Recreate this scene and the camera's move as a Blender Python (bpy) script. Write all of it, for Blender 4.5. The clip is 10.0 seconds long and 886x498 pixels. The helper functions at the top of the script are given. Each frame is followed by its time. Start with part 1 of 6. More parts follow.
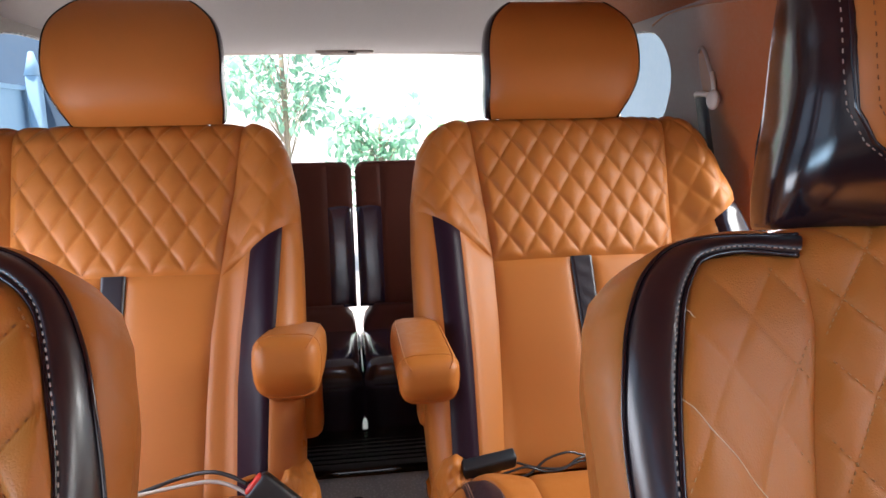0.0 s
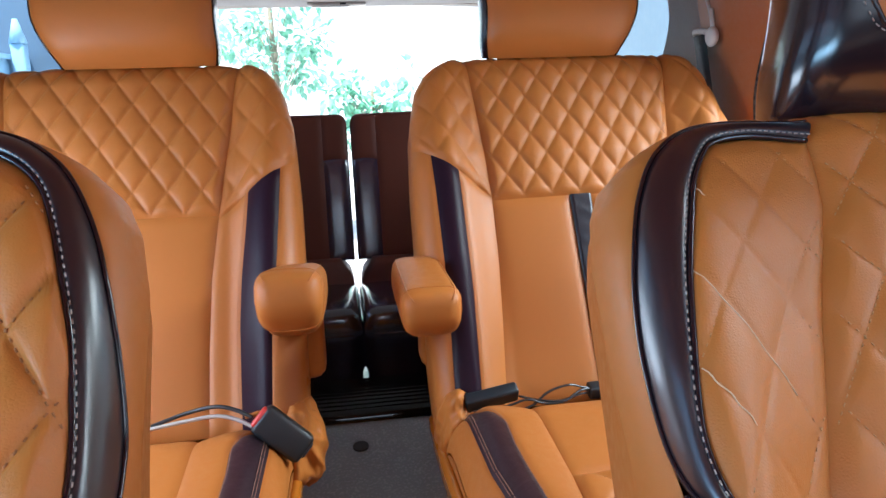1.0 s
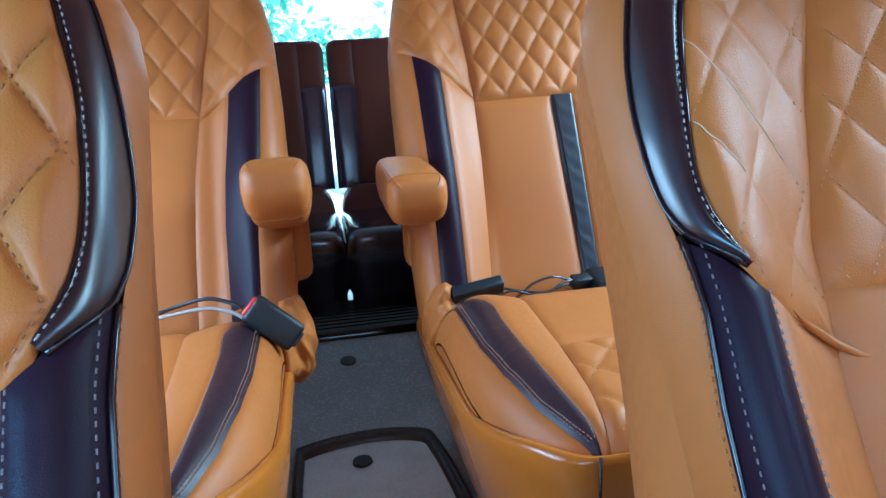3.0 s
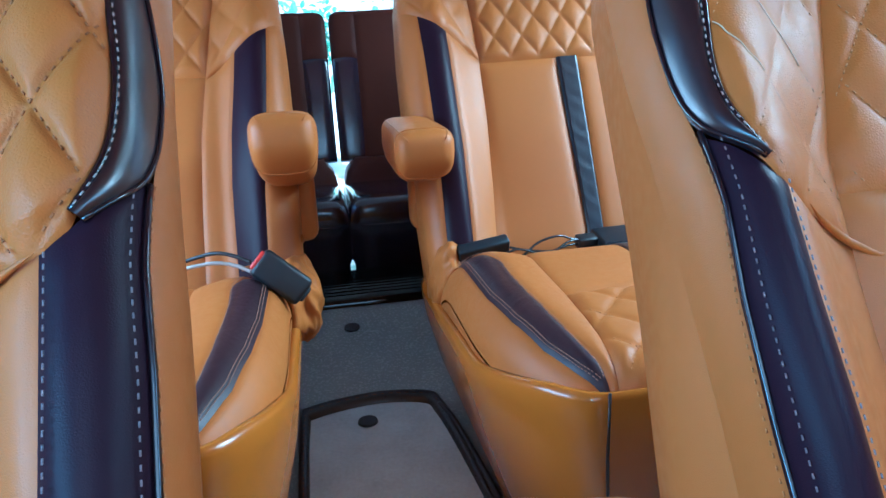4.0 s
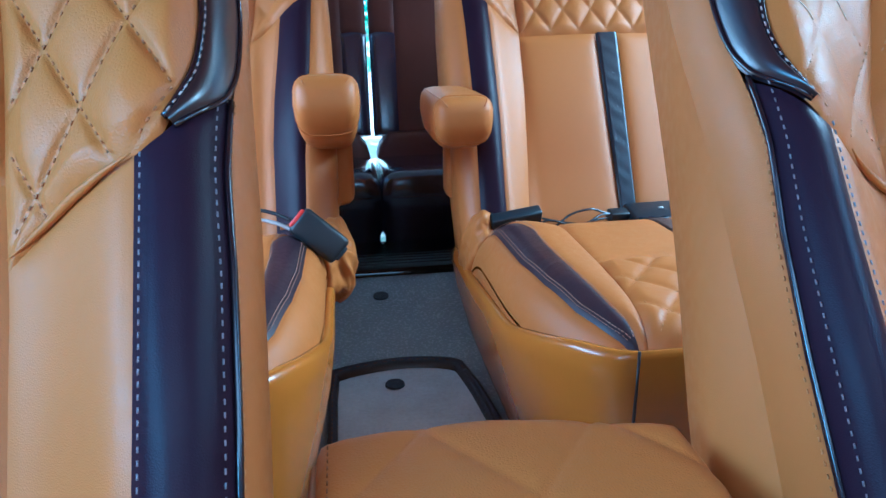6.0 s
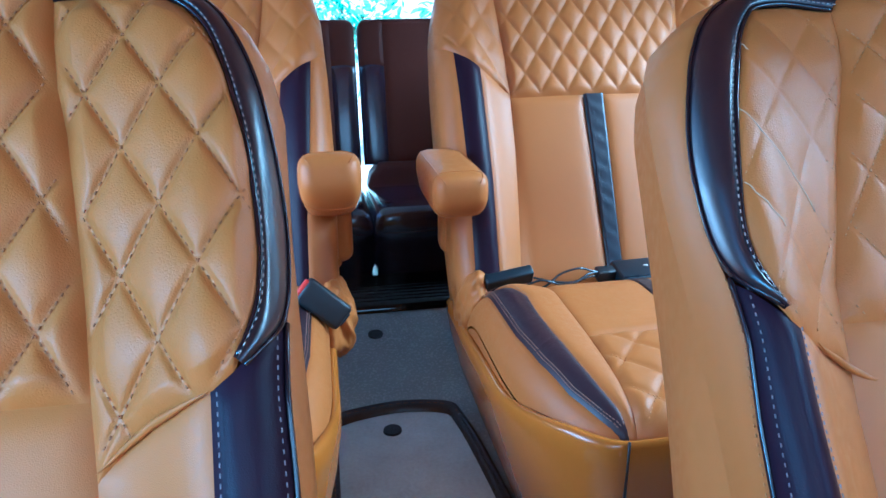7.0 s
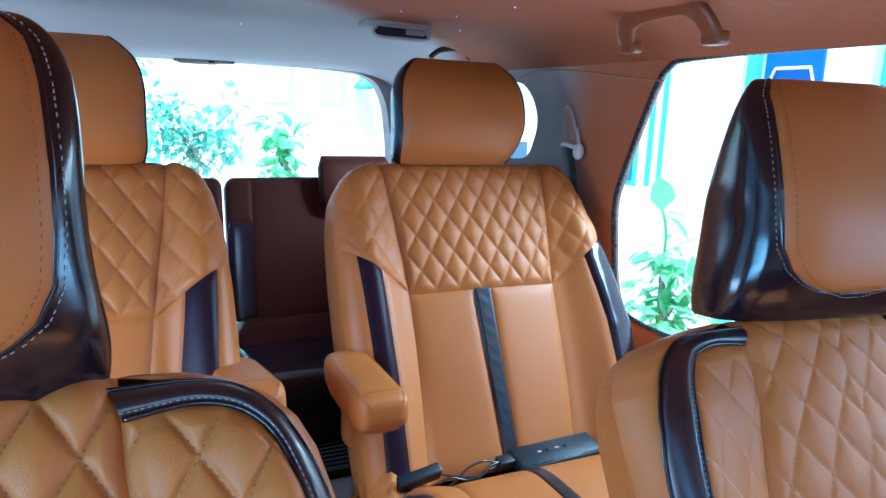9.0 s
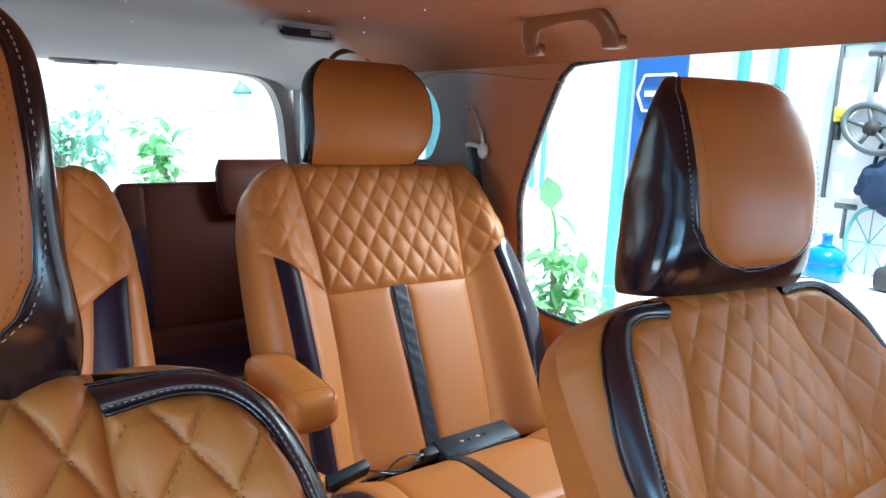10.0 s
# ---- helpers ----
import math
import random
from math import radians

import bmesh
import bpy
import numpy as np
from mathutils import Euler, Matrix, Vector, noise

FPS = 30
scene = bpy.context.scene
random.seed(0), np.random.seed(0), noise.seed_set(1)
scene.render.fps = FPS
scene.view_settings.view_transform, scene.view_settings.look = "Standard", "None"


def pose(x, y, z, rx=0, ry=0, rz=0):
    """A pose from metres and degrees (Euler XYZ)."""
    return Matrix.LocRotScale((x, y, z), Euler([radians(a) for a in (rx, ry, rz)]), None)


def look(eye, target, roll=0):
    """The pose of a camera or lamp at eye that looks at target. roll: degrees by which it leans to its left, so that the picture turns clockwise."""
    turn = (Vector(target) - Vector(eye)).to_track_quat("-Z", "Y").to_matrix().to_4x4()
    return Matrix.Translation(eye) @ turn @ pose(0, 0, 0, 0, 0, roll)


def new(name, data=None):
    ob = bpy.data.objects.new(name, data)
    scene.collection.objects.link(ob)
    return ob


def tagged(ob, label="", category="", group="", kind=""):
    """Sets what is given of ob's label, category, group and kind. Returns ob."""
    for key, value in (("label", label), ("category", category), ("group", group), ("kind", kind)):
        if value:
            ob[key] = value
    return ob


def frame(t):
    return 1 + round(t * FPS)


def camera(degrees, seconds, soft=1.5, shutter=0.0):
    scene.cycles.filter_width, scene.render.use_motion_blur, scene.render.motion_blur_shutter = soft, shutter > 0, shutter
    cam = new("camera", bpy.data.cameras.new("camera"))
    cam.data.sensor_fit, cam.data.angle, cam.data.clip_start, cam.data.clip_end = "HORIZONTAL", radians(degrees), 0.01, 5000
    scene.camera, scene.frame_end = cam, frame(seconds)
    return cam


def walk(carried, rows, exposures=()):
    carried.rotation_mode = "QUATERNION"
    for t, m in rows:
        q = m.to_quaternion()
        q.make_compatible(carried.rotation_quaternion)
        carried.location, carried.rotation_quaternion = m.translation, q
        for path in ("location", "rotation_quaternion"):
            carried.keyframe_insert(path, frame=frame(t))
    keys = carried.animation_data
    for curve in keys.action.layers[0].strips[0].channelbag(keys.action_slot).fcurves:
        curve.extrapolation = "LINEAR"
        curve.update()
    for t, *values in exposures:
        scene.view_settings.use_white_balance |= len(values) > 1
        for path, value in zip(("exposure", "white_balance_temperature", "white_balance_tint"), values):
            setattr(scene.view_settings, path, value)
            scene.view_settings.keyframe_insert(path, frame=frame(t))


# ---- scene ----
SKY, SUN, WINDSCREEN, SIDE = 0.13, 5.0, 0.56, 1.3
EXPOSURES = ((0, 1.36, 6700, 18), (0.6, 1.58, 6300, 14), (1.2, 1.62, 5450, 4), (2.5, 1.73, 4500, -7), (5, 1.76, 4020, -11), (7.5, 1.87, 3800, -8), (8.5, 1.65, 4150, -4), (9.2, 1.56, 4550, -3), (10, 1.45, 5450, 1))
cam = camera(65.3, 10.0)
PATH = [
    (0, (-0.015, -1.133, 0.822), (0.255, 0.817, 0.469), -1.1),
    (0.5, (-0.022, -1.136, 0.8), (0.251, 0.804, 0.396), -1.6),
    (1, (-0.026, -1.14, 0.774), (0.255, 0.79, 0.332), -1.9),
    (1.5, (-0.033, -1.148, 0.747), (0.264, 0.772, 0.273), -1.9),
    (2, (-0.037, -1.154, 0.726), (0.281, 0.757, 0.227), -2.0),
    (2.5, (-0.041, -1.162, 0.702), (0.293, 0.737, 0.174), -2.7),
    (4, (-0.065, -1.186, 0.635), (0.276, 0.697, 0.053), -2.6),
    (4.5, (-0.073, -1.191, 0.616), (0.252, 0.692, 0.023), -2.2),
    (5, (-0.077, -1.195, 0.605), (0.23, 0.686, -0.001), -1.6),
    (6.5, (-0.094, -1.219, 0.63), (0.172, 0.661, 0.002), -0.7),
    (7, (-0.111, -1.221, 0.738), (0.214, 0.644, 0.091), -0.6),
    (7.5, (-0.152, -1.213, 0.812), (0.328, 0.62, 0.174), 0.5),
    (8, (-0.192, -1.192, 0.888), (0.468, 0.608, 0.316), 0.8),
    (8.5, (-0.226, -1.178, 0.93), (0.506, 0.622, 0.456), 0.7),
    (9, (-0.257, -1.181, 0.942), (0.573, 0.596, 0.546), 2.2),
    (9.5, (-0.294, -1.172, 0.938), (0.702, 0.522, 0.563), 2.0),
    (10, (-0.322, -1.173, 0.928), (0.798, 0.443, 0.561), 2.1),
]
walk(cam, [(t, look(eye, target, roll)) for t, eye, target, roll in PATH], exposures=EXPOSURES)

# ---- world, sun and window light ----
def daylight():
    world = bpy.data.worlds.new("sky")
    scene.world = world
    world.use_nodes = True
    nt = world.node_tree
    bg = nt.nodes["Background"]
    sky = nt.nodes.new("ShaderNodeTexSky")
    sky.sky_type = "NISHITA"
    sky.sun_disc = False
    sky.sun_elevation = radians(68)
    sky.sun_rotation = radians(214)
    nt.links.new(sky.outputs[0], bg.inputs[0])
    bg.inputs[1].default_value = SKY
    sun = new("sun", bpy.data.lights.new("sun", "SUN"))
    sun.data.energy, sun.data.angle, sun.data.color = SUN, radians(0.5), (1.0, 0.95, 0.87)
    el, az = radians(68), radians(214)
    way = Vector((math.sin(az) * math.cos(el), math.cos(az) * math.cos(el), math.sin(el)))
    sun.matrix_world = look(way * 20, (0, 0, 0))


def window_light(name, eye, target, w, h, watts, colour, spread=180):
    lamp = new(name, bpy.data.lights.new(name, "AREA"))
    lamp.data.shape, lamp.data.size, lamp.data.size_y = "RECTANGLE", w, h
    lamp.data.energy, lamp.data.color, lamp.data.spread = watts, colour, radians(spread)
    lamp.matrix_world = look(eye, target)


daylight()
window_light("windscreen_light", (0, -1.66, 1.04), (0, -0.96, 0.36), 1.2, 0.30, WINDSCREEN, (0.82, 0.91, 1.0), 100)
window_light("front_window_light", (0.745, -1.10, 0.78), (-0.4, -0.75, 0.45), 0.50, 0.06, SIDE * 0.36, (0.45, 0.75, 1.0))
window_light("front_window_light", (-0.745, -1.30, 0.76), (-0.045, -0.60, 0.55), 0.74, 0.13, SIDE * 0.76, (0.45, 0.75, 1.0), 110)
window_light("rear_door_window_light", (-0.735, -0.36, 0.64), (0.1, -0.34, 0.16), 0.62, 0.22, SIDE * 1.6, (0.82, 0.91, 1.0))
# Extra lamp added out of view outside the right rear door, besides the sky.
window_light("rear_door_fill", (1.50, -0.34, 1.38), (-0.4, -0.20, 0.42), 0.9, 0.5, SIDE * 12, (0.86, 0.93, 0.90))


# ---- materials ----
def material(name, colour, rough=0.5, metal=0.0, spread=0.12, patch=9.0, grain=0.0, grain_size=700.0, wrinkle=0.0,
             wrinkle_size=30.0, coat=0.0, emit=0.0, second=None, calm=False, sheen=0.0, shine=0.5):
    """A surface with colour variation at two scales and a relief of grain and wrinkles."""
    m = bpy.data.materials.new(name)
    m.use_nodes = True
    nt = m.node_tree
    bsdf = nt.nodes["Principled BSDF"]
    bsdf.inputs["Metallic"].default_value = metal
    bsdf.inputs["Coat Weight"].default_value = coat
    bsdf.inputs["Specular IOR Level"].default_value = shine
    bsdf.inputs["Coat Roughness"].default_value = 0.12
    bsdf.inputs["Sheen Weight"].default_value = sheen
    co = nt.nodes.new("ShaderNodeTexCoord")

    def noise_node(scale, detail):
        n = nt.nodes.new("ShaderNodeTexNoise")
        n.inputs["Scale"].default_value, n.inputs["Detail"].default_value = scale, detail
        nt.links.new(co.outputs["Object"], n.inputs["Vector"])
        return n
    big, fine = noise_node(patch, 3), noise_node(patch * 14, 4)
    ramp = nt.nodes.new("ShaderNodeMix")
    ramp.data_type = "RGBA"
    lo = second or tuple(c * (1 - spread) for c in colour)
    hi = tuple(min(1.0, c * (1 + spread)) for c in colour)
    ramp.inputs["A"].default_value, ramp.inputs["B"].default_value = (*lo, 1), (*hi, 1)
    add = nt.nodes.new("ShaderNodeMath")
    add.operation = "MULTIPLY_ADD"
    add.inputs[1].default_value = 0.35
    nt.links.new(fine.outputs["Fac"], add.inputs[0])
    scaled = nt.nodes.new("ShaderNodeMath")
    scaled.operation = "MULTIPLY"
    scaled.inputs[1].default_value = 0.65
    nt.links.new(big.outputs["Fac"], scaled.inputs[0])
    nt.links.new(scaled.outputs[0], add.inputs[2])
    nt.links.new(add.outputs[0], ramp.inputs["Factor"])
    nt.links.new(ramp.outputs["Result"], bsdf.inputs["Base Color"])
    rr = nt.nodes.new("ShaderNodeMapRange")
    rr.inputs["From Min"].default_value, rr.inputs["From Max"].default_value = 0.3, 0.7
    rr.inputs["To Min"].default_value, rr.inputs["To Max"].default_value = max(0.02, rough * (0.97 if calm else 0.85)), min(1, rough * (1.03 if calm else 1.15))
    nt.links.new(fine.outputs["Fac"], rr.inputs["Value"])
    nt.links.new(rr.outputs[0], bsdf.inputs["Roughness"])
    last = None
    if grain:
        v = nt.nodes.new("ShaderNodeTexVoronoi")
        v.feature = "DISTANCE_TO_EDGE"
        v.inputs["Scale"].default_value = grain_size
        nt.links.new(co.outputs["Object"], v.inputs["Vector"])
        b = nt.nodes.new("ShaderNodeBump")
        b.inputs["Strength"].default_value, b.inputs["Distance"].default_value = grain, 0.0012
        nt.links.new(v.outputs["Distance"], b.inputs["Height"])
        last = b
    if wrinkle:
        w = noise_node(wrinkle_size, 0.0 if calm else 4)
        w.inputs["Distortion"].default_value = 0.3 if calm else 1.4
        b = nt.nodes.new("ShaderNodeBump")
        b.inputs["Strength"].default_value, b.inputs["Distance"].default_value = wrinkle, 0.006
        nt.links.new(w.outputs["Fac"], b.inputs["Height"])
        if last:
            nt.links.new(last.outputs[0], b.inputs["Normal"])
        last = b
    if last:
        nt.links.new(last.outputs[0], bsdf.inputs["Normal"])
    if emit:
        bsdf.inputs["Emission Color"].default_value = (*colour, 1)
        bsdf.inputs["Emission Strength"].default_value = emit
    return m


def blended_trim(name, front, back, at, soft, skewed, rough=0.85):
    """Trim cloth whose colour runs from front to back along a soft, wavering border."""
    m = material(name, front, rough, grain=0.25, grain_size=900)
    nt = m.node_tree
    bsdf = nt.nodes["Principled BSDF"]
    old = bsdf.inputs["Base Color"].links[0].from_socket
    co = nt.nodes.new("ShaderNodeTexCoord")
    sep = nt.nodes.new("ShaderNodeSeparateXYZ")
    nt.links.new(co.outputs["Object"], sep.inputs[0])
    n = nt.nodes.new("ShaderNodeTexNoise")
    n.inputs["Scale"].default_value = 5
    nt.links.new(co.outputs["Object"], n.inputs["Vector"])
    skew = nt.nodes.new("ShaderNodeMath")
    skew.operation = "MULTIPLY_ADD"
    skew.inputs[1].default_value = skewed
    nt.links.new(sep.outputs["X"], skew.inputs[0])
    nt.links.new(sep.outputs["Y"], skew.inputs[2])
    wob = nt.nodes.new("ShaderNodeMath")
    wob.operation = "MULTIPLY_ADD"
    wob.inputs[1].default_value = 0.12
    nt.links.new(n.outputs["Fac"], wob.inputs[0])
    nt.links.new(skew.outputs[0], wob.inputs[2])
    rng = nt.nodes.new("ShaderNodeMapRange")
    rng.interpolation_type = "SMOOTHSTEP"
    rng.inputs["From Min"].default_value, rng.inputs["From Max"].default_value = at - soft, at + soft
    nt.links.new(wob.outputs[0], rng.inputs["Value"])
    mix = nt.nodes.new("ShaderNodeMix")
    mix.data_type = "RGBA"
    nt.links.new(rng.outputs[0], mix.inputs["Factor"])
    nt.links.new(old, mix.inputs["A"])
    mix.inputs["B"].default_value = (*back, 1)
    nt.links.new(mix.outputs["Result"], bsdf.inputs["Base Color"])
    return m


TAN = material("tan_leather", (0.44, 0.147, 0.026), 0.47, shine=0.34, spread=0.12, grain=0.24, grain_size=520, wrinkle=0.10, wrinkle_size=22)
TAN_SMOOTH = material("smooth_tan_leather", (0.44, 0.147, 0.028), 0.44, shine=0.36, spread=0.08, grain=0.15, grain_size=900, wrinkle=0.06, wrinkle_size=12)
TAN_PLASTIC = material("tan_plastic", (0.45, 0.145, 0.013), 0.24, spread=0.07, wrinkle=0.10, wrinkle_size=9, coat=0.15, calm=True)
DARK = material("dark_brown_leather", (0.013, 0.007, 0.010), 0.17, spread=0.12, wrinkle=0.48, wrinkle_size=19, shine=0.62, calm=True)
BAND = material("dark_band_leather", (0.015, 0.008, 0.011), 0.30, spread=0.12, wrinkle=0.30, wrinkle_size=17, shine=1.0, calm=True)
STRIPE = material("satin_dark_brown_leather", (0.020, 0.009, 0.017), 0.34, spread=0.15, grain=0.12, grain_size=800, wrinkle=0.25, wrinkle_size=18, shine=0.09, calm=True)
# Paler, shinier copy of the stripe leather; its base carries part of the sheen.
CUSHION_STRIPE = material("sheen_dark_leather", (0.030, 0.014, 0.020), 0.42, spread=0.2, patch=16, grain=0.12, grain_size=800, wrinkle=0.2, wrinkle_size=18, shine=0.45)
EMBOSSED = material("embossed_dark_leather", (0.014, 0.010, 0.014), 0.34, spread=0.2, grain=0.2, grain_size=500)
BROWN = material("red_brown_leather", (0.100, 0.023, 0.013), 0.5, shine=0.3, spread=0.15, grain=0.3, grain_size=500, wrinkle=0.15, wrinkle_size=14)
# Purple in this black base stands in for tail light sheen on the cushions.
BLACK_LEATHER = material("black_leather", (0.020, 0.013, 0.036), 0.24, spread=0.15, wrinkle=0.5, wrinkle_size=11, shine=0.75, coat=0.9, calm=True)
BLACK_PLASTIC = material("black_plastic", (0.014, 0.015, 0.017), 0.42, spread=0.15, grain=0.2, grain_size=1500)
MODULE = material("blue_black_plastic", (0.010, 0.016, 0.022), 0.38, spread=0.15, grain=0.1, grain_size=1500)
WIRE = material("wire_sheath", (0.03, 0.032, 0.034), 0.22, spread=0.1)
GLOSS_BLACK = material("gloss_black_plastic", (0.003, 0.003, 0.004), 0.07, spread=0.1, shine=0.34)
RED = material("red_plastic", (0.55, 0.03, 0.02), 0.4, spread=0.05)
THREAD_PALE = material("pale_thread", (0.36, 0.29, 0.25), 0.7, spread=0.1)
THREAD_GREY = material("lilac_grey_thread", (0.20, 0.165, 0.175), 0.7, spread=0.15)
THREAD_LOOSE = material("loose_thread", (0.62, 0.45, 0.28), 0.75, spread=0.15)
THREAD_FADED = material("faded_thread", (0.46, 0.22, 0.08), 0.75, spread=0.25)
THREAD_PINK = material("dusty_pink_thread", (0.34, 0.17, 0.11), 0.7, spread=0.15)
THREAD_TAN = material("tan_thread", (0.50, 0.21, 0.06), 0.7, spread=0.1)
THREAD_SOFT = material("soft_brown_thread", (0.36, 0.14, 0.04), 0.75, spread=0.1)
THREAD_BROWN = material("brown_thread", (0.22, 0.075, 0.02), 0.75, spread=0.1)
HOLE = material("needle_hole", (0.32, 0.115, 0.034), 0.9, spread=0.1)
CARPET = material("grey_floor_vinyl", (0.31, 0.335, 0.325), 0.26, spread=0.22, patch=14, grain=0.4, grain_size=350, wrinkle=0.12, wrinkle_size=24)
# The mat's wide tone spread puts sun dapples into its colour.
MAT_GREY = material("grey_mat", (0.60, 0.68, 0.71), 0.22, spread=0.48, patch=11, grain=0.35, grain_size=420, wrinkle=0.25, wrinkle_size=30)
MAT_EDGE = material("dark_mat_edge", (0.030, 0.018, 0.014), 0.32, spread=0.2, wrinkle=0.2, wrinkle_size=40)
HEADLINER = blended_trim("headliner_cloth", (0.29, 0.082, 0.020), (0.46, 0.44, 0.44), 0.10, 0.09, -1.03)
PILLAR_TRIM = blended_trim("pillar_trim", (0.38, 0.115, 0.028), (0.33, 0.30, 0.28), -0.28, 0.09, -0.75, rough=0.6)
PLAIN_TRIM = material("grey_trim", (0.42, 0.37, 0.33), 0.7, spread=0.06, grain=0.2, grain_size=700)
DOOR_TRIM = material("door_trim", (0.45, 0.17, 0.05), 0.5, spread=0.08, grain=0.3, grain_size=600)
HANDLE_TAN = material("handle_plastic", (0.36, 0.15, 0.06), 0.4, spread=0.06, grain=0.1, grain_size=900)
HANDLE_BROWN = material("brown_handle_plastic", (0.21, 0.064, 0.020), 0.36, spread=0.06, grain=0.1, grain_size=900)
STRAP_BROWN = material("dark_strap_leather", (0.06, 0.022, 0.012), 0.5, spread=0.1)
SEAL = material("rubber_seal", (0.02, 0.03, 0.04), 0.28, spread=0.1)
CHROME = material("chrome", (0.7, 0.7, 0.7), 0.15, metal=1.0, spread=0.03)
WHITE_PLASTIC = material("pale_plastic", (0.62, 0.58, 0.54), 0.4, spread=0.04)
BELT = material("seat_belt_webbing", (0.018, 0.022, 0.028), 0.6, spread=0.2, grain=0.4, grain_size=800)
BODY = material("car_body_steel", (0.30, 0.30, 0.31), 0.4, spread=0.05)


# ---- mesh helpers ----
def mesh_from(name, verts, faces, mat, smooth=True):
    me = bpy.data.meshes.new(name)
    me.from_pydata([tuple(map(float, v)) for v in verts], [], [tuple(map(int, f)) for f in faces])
    me.materials.append(mat)
    if smooth:
        me.polygons.foreach_set("use_smooth", [True] * len(me.polygons))
    me.update()
    return me


def part(name, geo, mat, parent, label="", smooth=True):
    """One mesh under a thing (or under a part). geo: a bmesh or (verts, faces) in world metres."""
    if isinstance(geo, bmesh.types.BMesh):
        geo.verts.index_update()
        verts = [v.co.copy() for v in geo.verts]
        faces = [[v.index for v in f.verts] for f in geo.faces]
        geo.free()
    else:
        verts, faces = geo
    at = Vector(parent.matrix_basis.translation)
    if parent.parent:
        at = at + Vector(parent.parent.matrix_basis.translation)
    ob = new(name, mesh_from(name, [Vector(v) - at for v in verts], faces, mat, smooth))
    ob.parent = parent
    return tagged(ob, label) if label else ob


def thing(name, base, label, category, group="", kind=""):
    ob = new(name)
    ob.empty_display_size = 0.05
    ob.matrix_basis = Matrix.Translation(base)
    return tagged(ob, label, category, group, kind)


def solo(name, geo, mat, label="", category="", group="", kind="", smooth=True, origin=None):
    """A thing, or a piece of the setting, that is one mesh."""
    if isinstance(geo, bmesh.types.BMesh):
        geo.verts.index_update()
        verts = [v.co.copy() for v in geo.verts]
        faces = [[v.index for v in f.verts] for f in geo.faces]
        geo.free()
    else:
        verts, faces = geo
    at = Vector(origin) if origin is not None else Vector((0, 0, 0))
    ob = new(name, mesh_from(name, [Vector(v) - at for v in verts], faces, mat, smooth))
    ob.matrix_basis = Matrix.Translation(at)
    return tagged(ob, label, category, group, kind)


def grid(P, flip=False):
    """Quads over an array of points P[i, j, 3]."""
    n, m = P.shape[:2]
    idx = np.arange(n * m).reshape(n, m)
    q = np.stack([idx[:-1, :-1], idx[1:, :-1], idx[1:, 1:], idx[:-1, 1:]], -1).reshape(-1, 4)
    if flip:
        q = q[:, ::-1]
    return P.reshape(-1, 3), q.tolist()


def merge(*geos):
    verts, faces, k = [], [], 0
    for v, f in geos:
        verts += [tuple(p) for p in v]
        faces += [[i + k for i in q] for q in f]
        k += len(v)
    return verts, faces


def tube(path, r, seg=8, closed=False, ends=True):
    pts = [Vector(p) for p in path]
    n = len(pts)
    rad = r if hasattr(r, "__len__") else [r] * n
    rings, up = [], None
    for i, p in enumerate(pts):
        a = pts[(i - 1) % n] if (closed or i) else p
        b = pts[(i + 1) % n] if (closed or i < n - 1) else p
        d = (b - a).normalized()
        if up is None:
            up = Vector((0, 0, 1)) if abs(d.z) < 0.9 else Vector((1, 0, 0))
        side = d.cross(up).normalized()
        up = side.cross(d).normalized()
        rings.append([p + (side * math.cos(t) + up * math.sin(t)) * rad[i] for t in (2 * math.pi * k / seg for k in range(seg))])
    verts = [v for ring in rings for v in ring]
    faces = []
    for i in range(n if closed else n - 1):
        j = (i + 1) % n
        for k in range(seg):
            l = (k + 1) % seg
            faces.append([i * seg + k, i * seg + l, j * seg + l, j * seg + k])
    if not closed and ends:
        faces += [list(range(seg))[::-1], [(n - 1) * seg + k for k in range(seg)]]
    return verts, faces


def rings(rows, cap0=True, cap1=True):
    """A skin through closed rings of equal length."""
    m = len(rows[0])
    verts = [tuple(p) for r in rows for p in r]
    faces = []
    for i in range(len(rows) - 1):
        for k in range(m):
            l = (k + 1) % m
            faces.append([i * m + k, i * m + l, (i + 1) * m + l, (i + 1) * m + k])
    if cap0:
        faces.append(list(range(m))[::-1])
    if cap1:
        faces.append([(len(rows) - 1) * m + k for k in range(m)])
    return verts, faces


def rbox(size, at=(0, 0, 0), bevel=0.01, seg=3, turn=None):
    bm = bmesh.new()
    bmesh.ops.create_cube(bm, size=1.0)
    bmesh.ops.scale(bm, vec=size, verts=bm.verts)
    if bevel:
        bmesh.ops.bevel(bm, geom=bm.edges[:], offset=bevel, segments=seg, profile=0.5, affect="EDGES")
    m = Matrix.Translation(at) @ (turn or Matrix.Identity(4))
    bmesh.ops.transform(bm, matrix=m, verts=bm.verts)
    return bm


def geo_of(bm):
    bm.verts.index_update()
    out = [tuple(v.co) for v in bm.verts], [[v.index for v in f.verts] for f in bm.faces]
    bm.free()
    return out


def smooth01(x):
    x = np.clip(x, 0, 1)
    return x * x * (3 - 2 * x)


def lerp_curve(pts):
    """A function through (v, value) pairs, sorted by v."""
    pts = sorted(pts)
    vs, xs = [p[0] for p in pts], [p[1] for p in pts]
    return lambda v: np.interp(v, vs, xs)


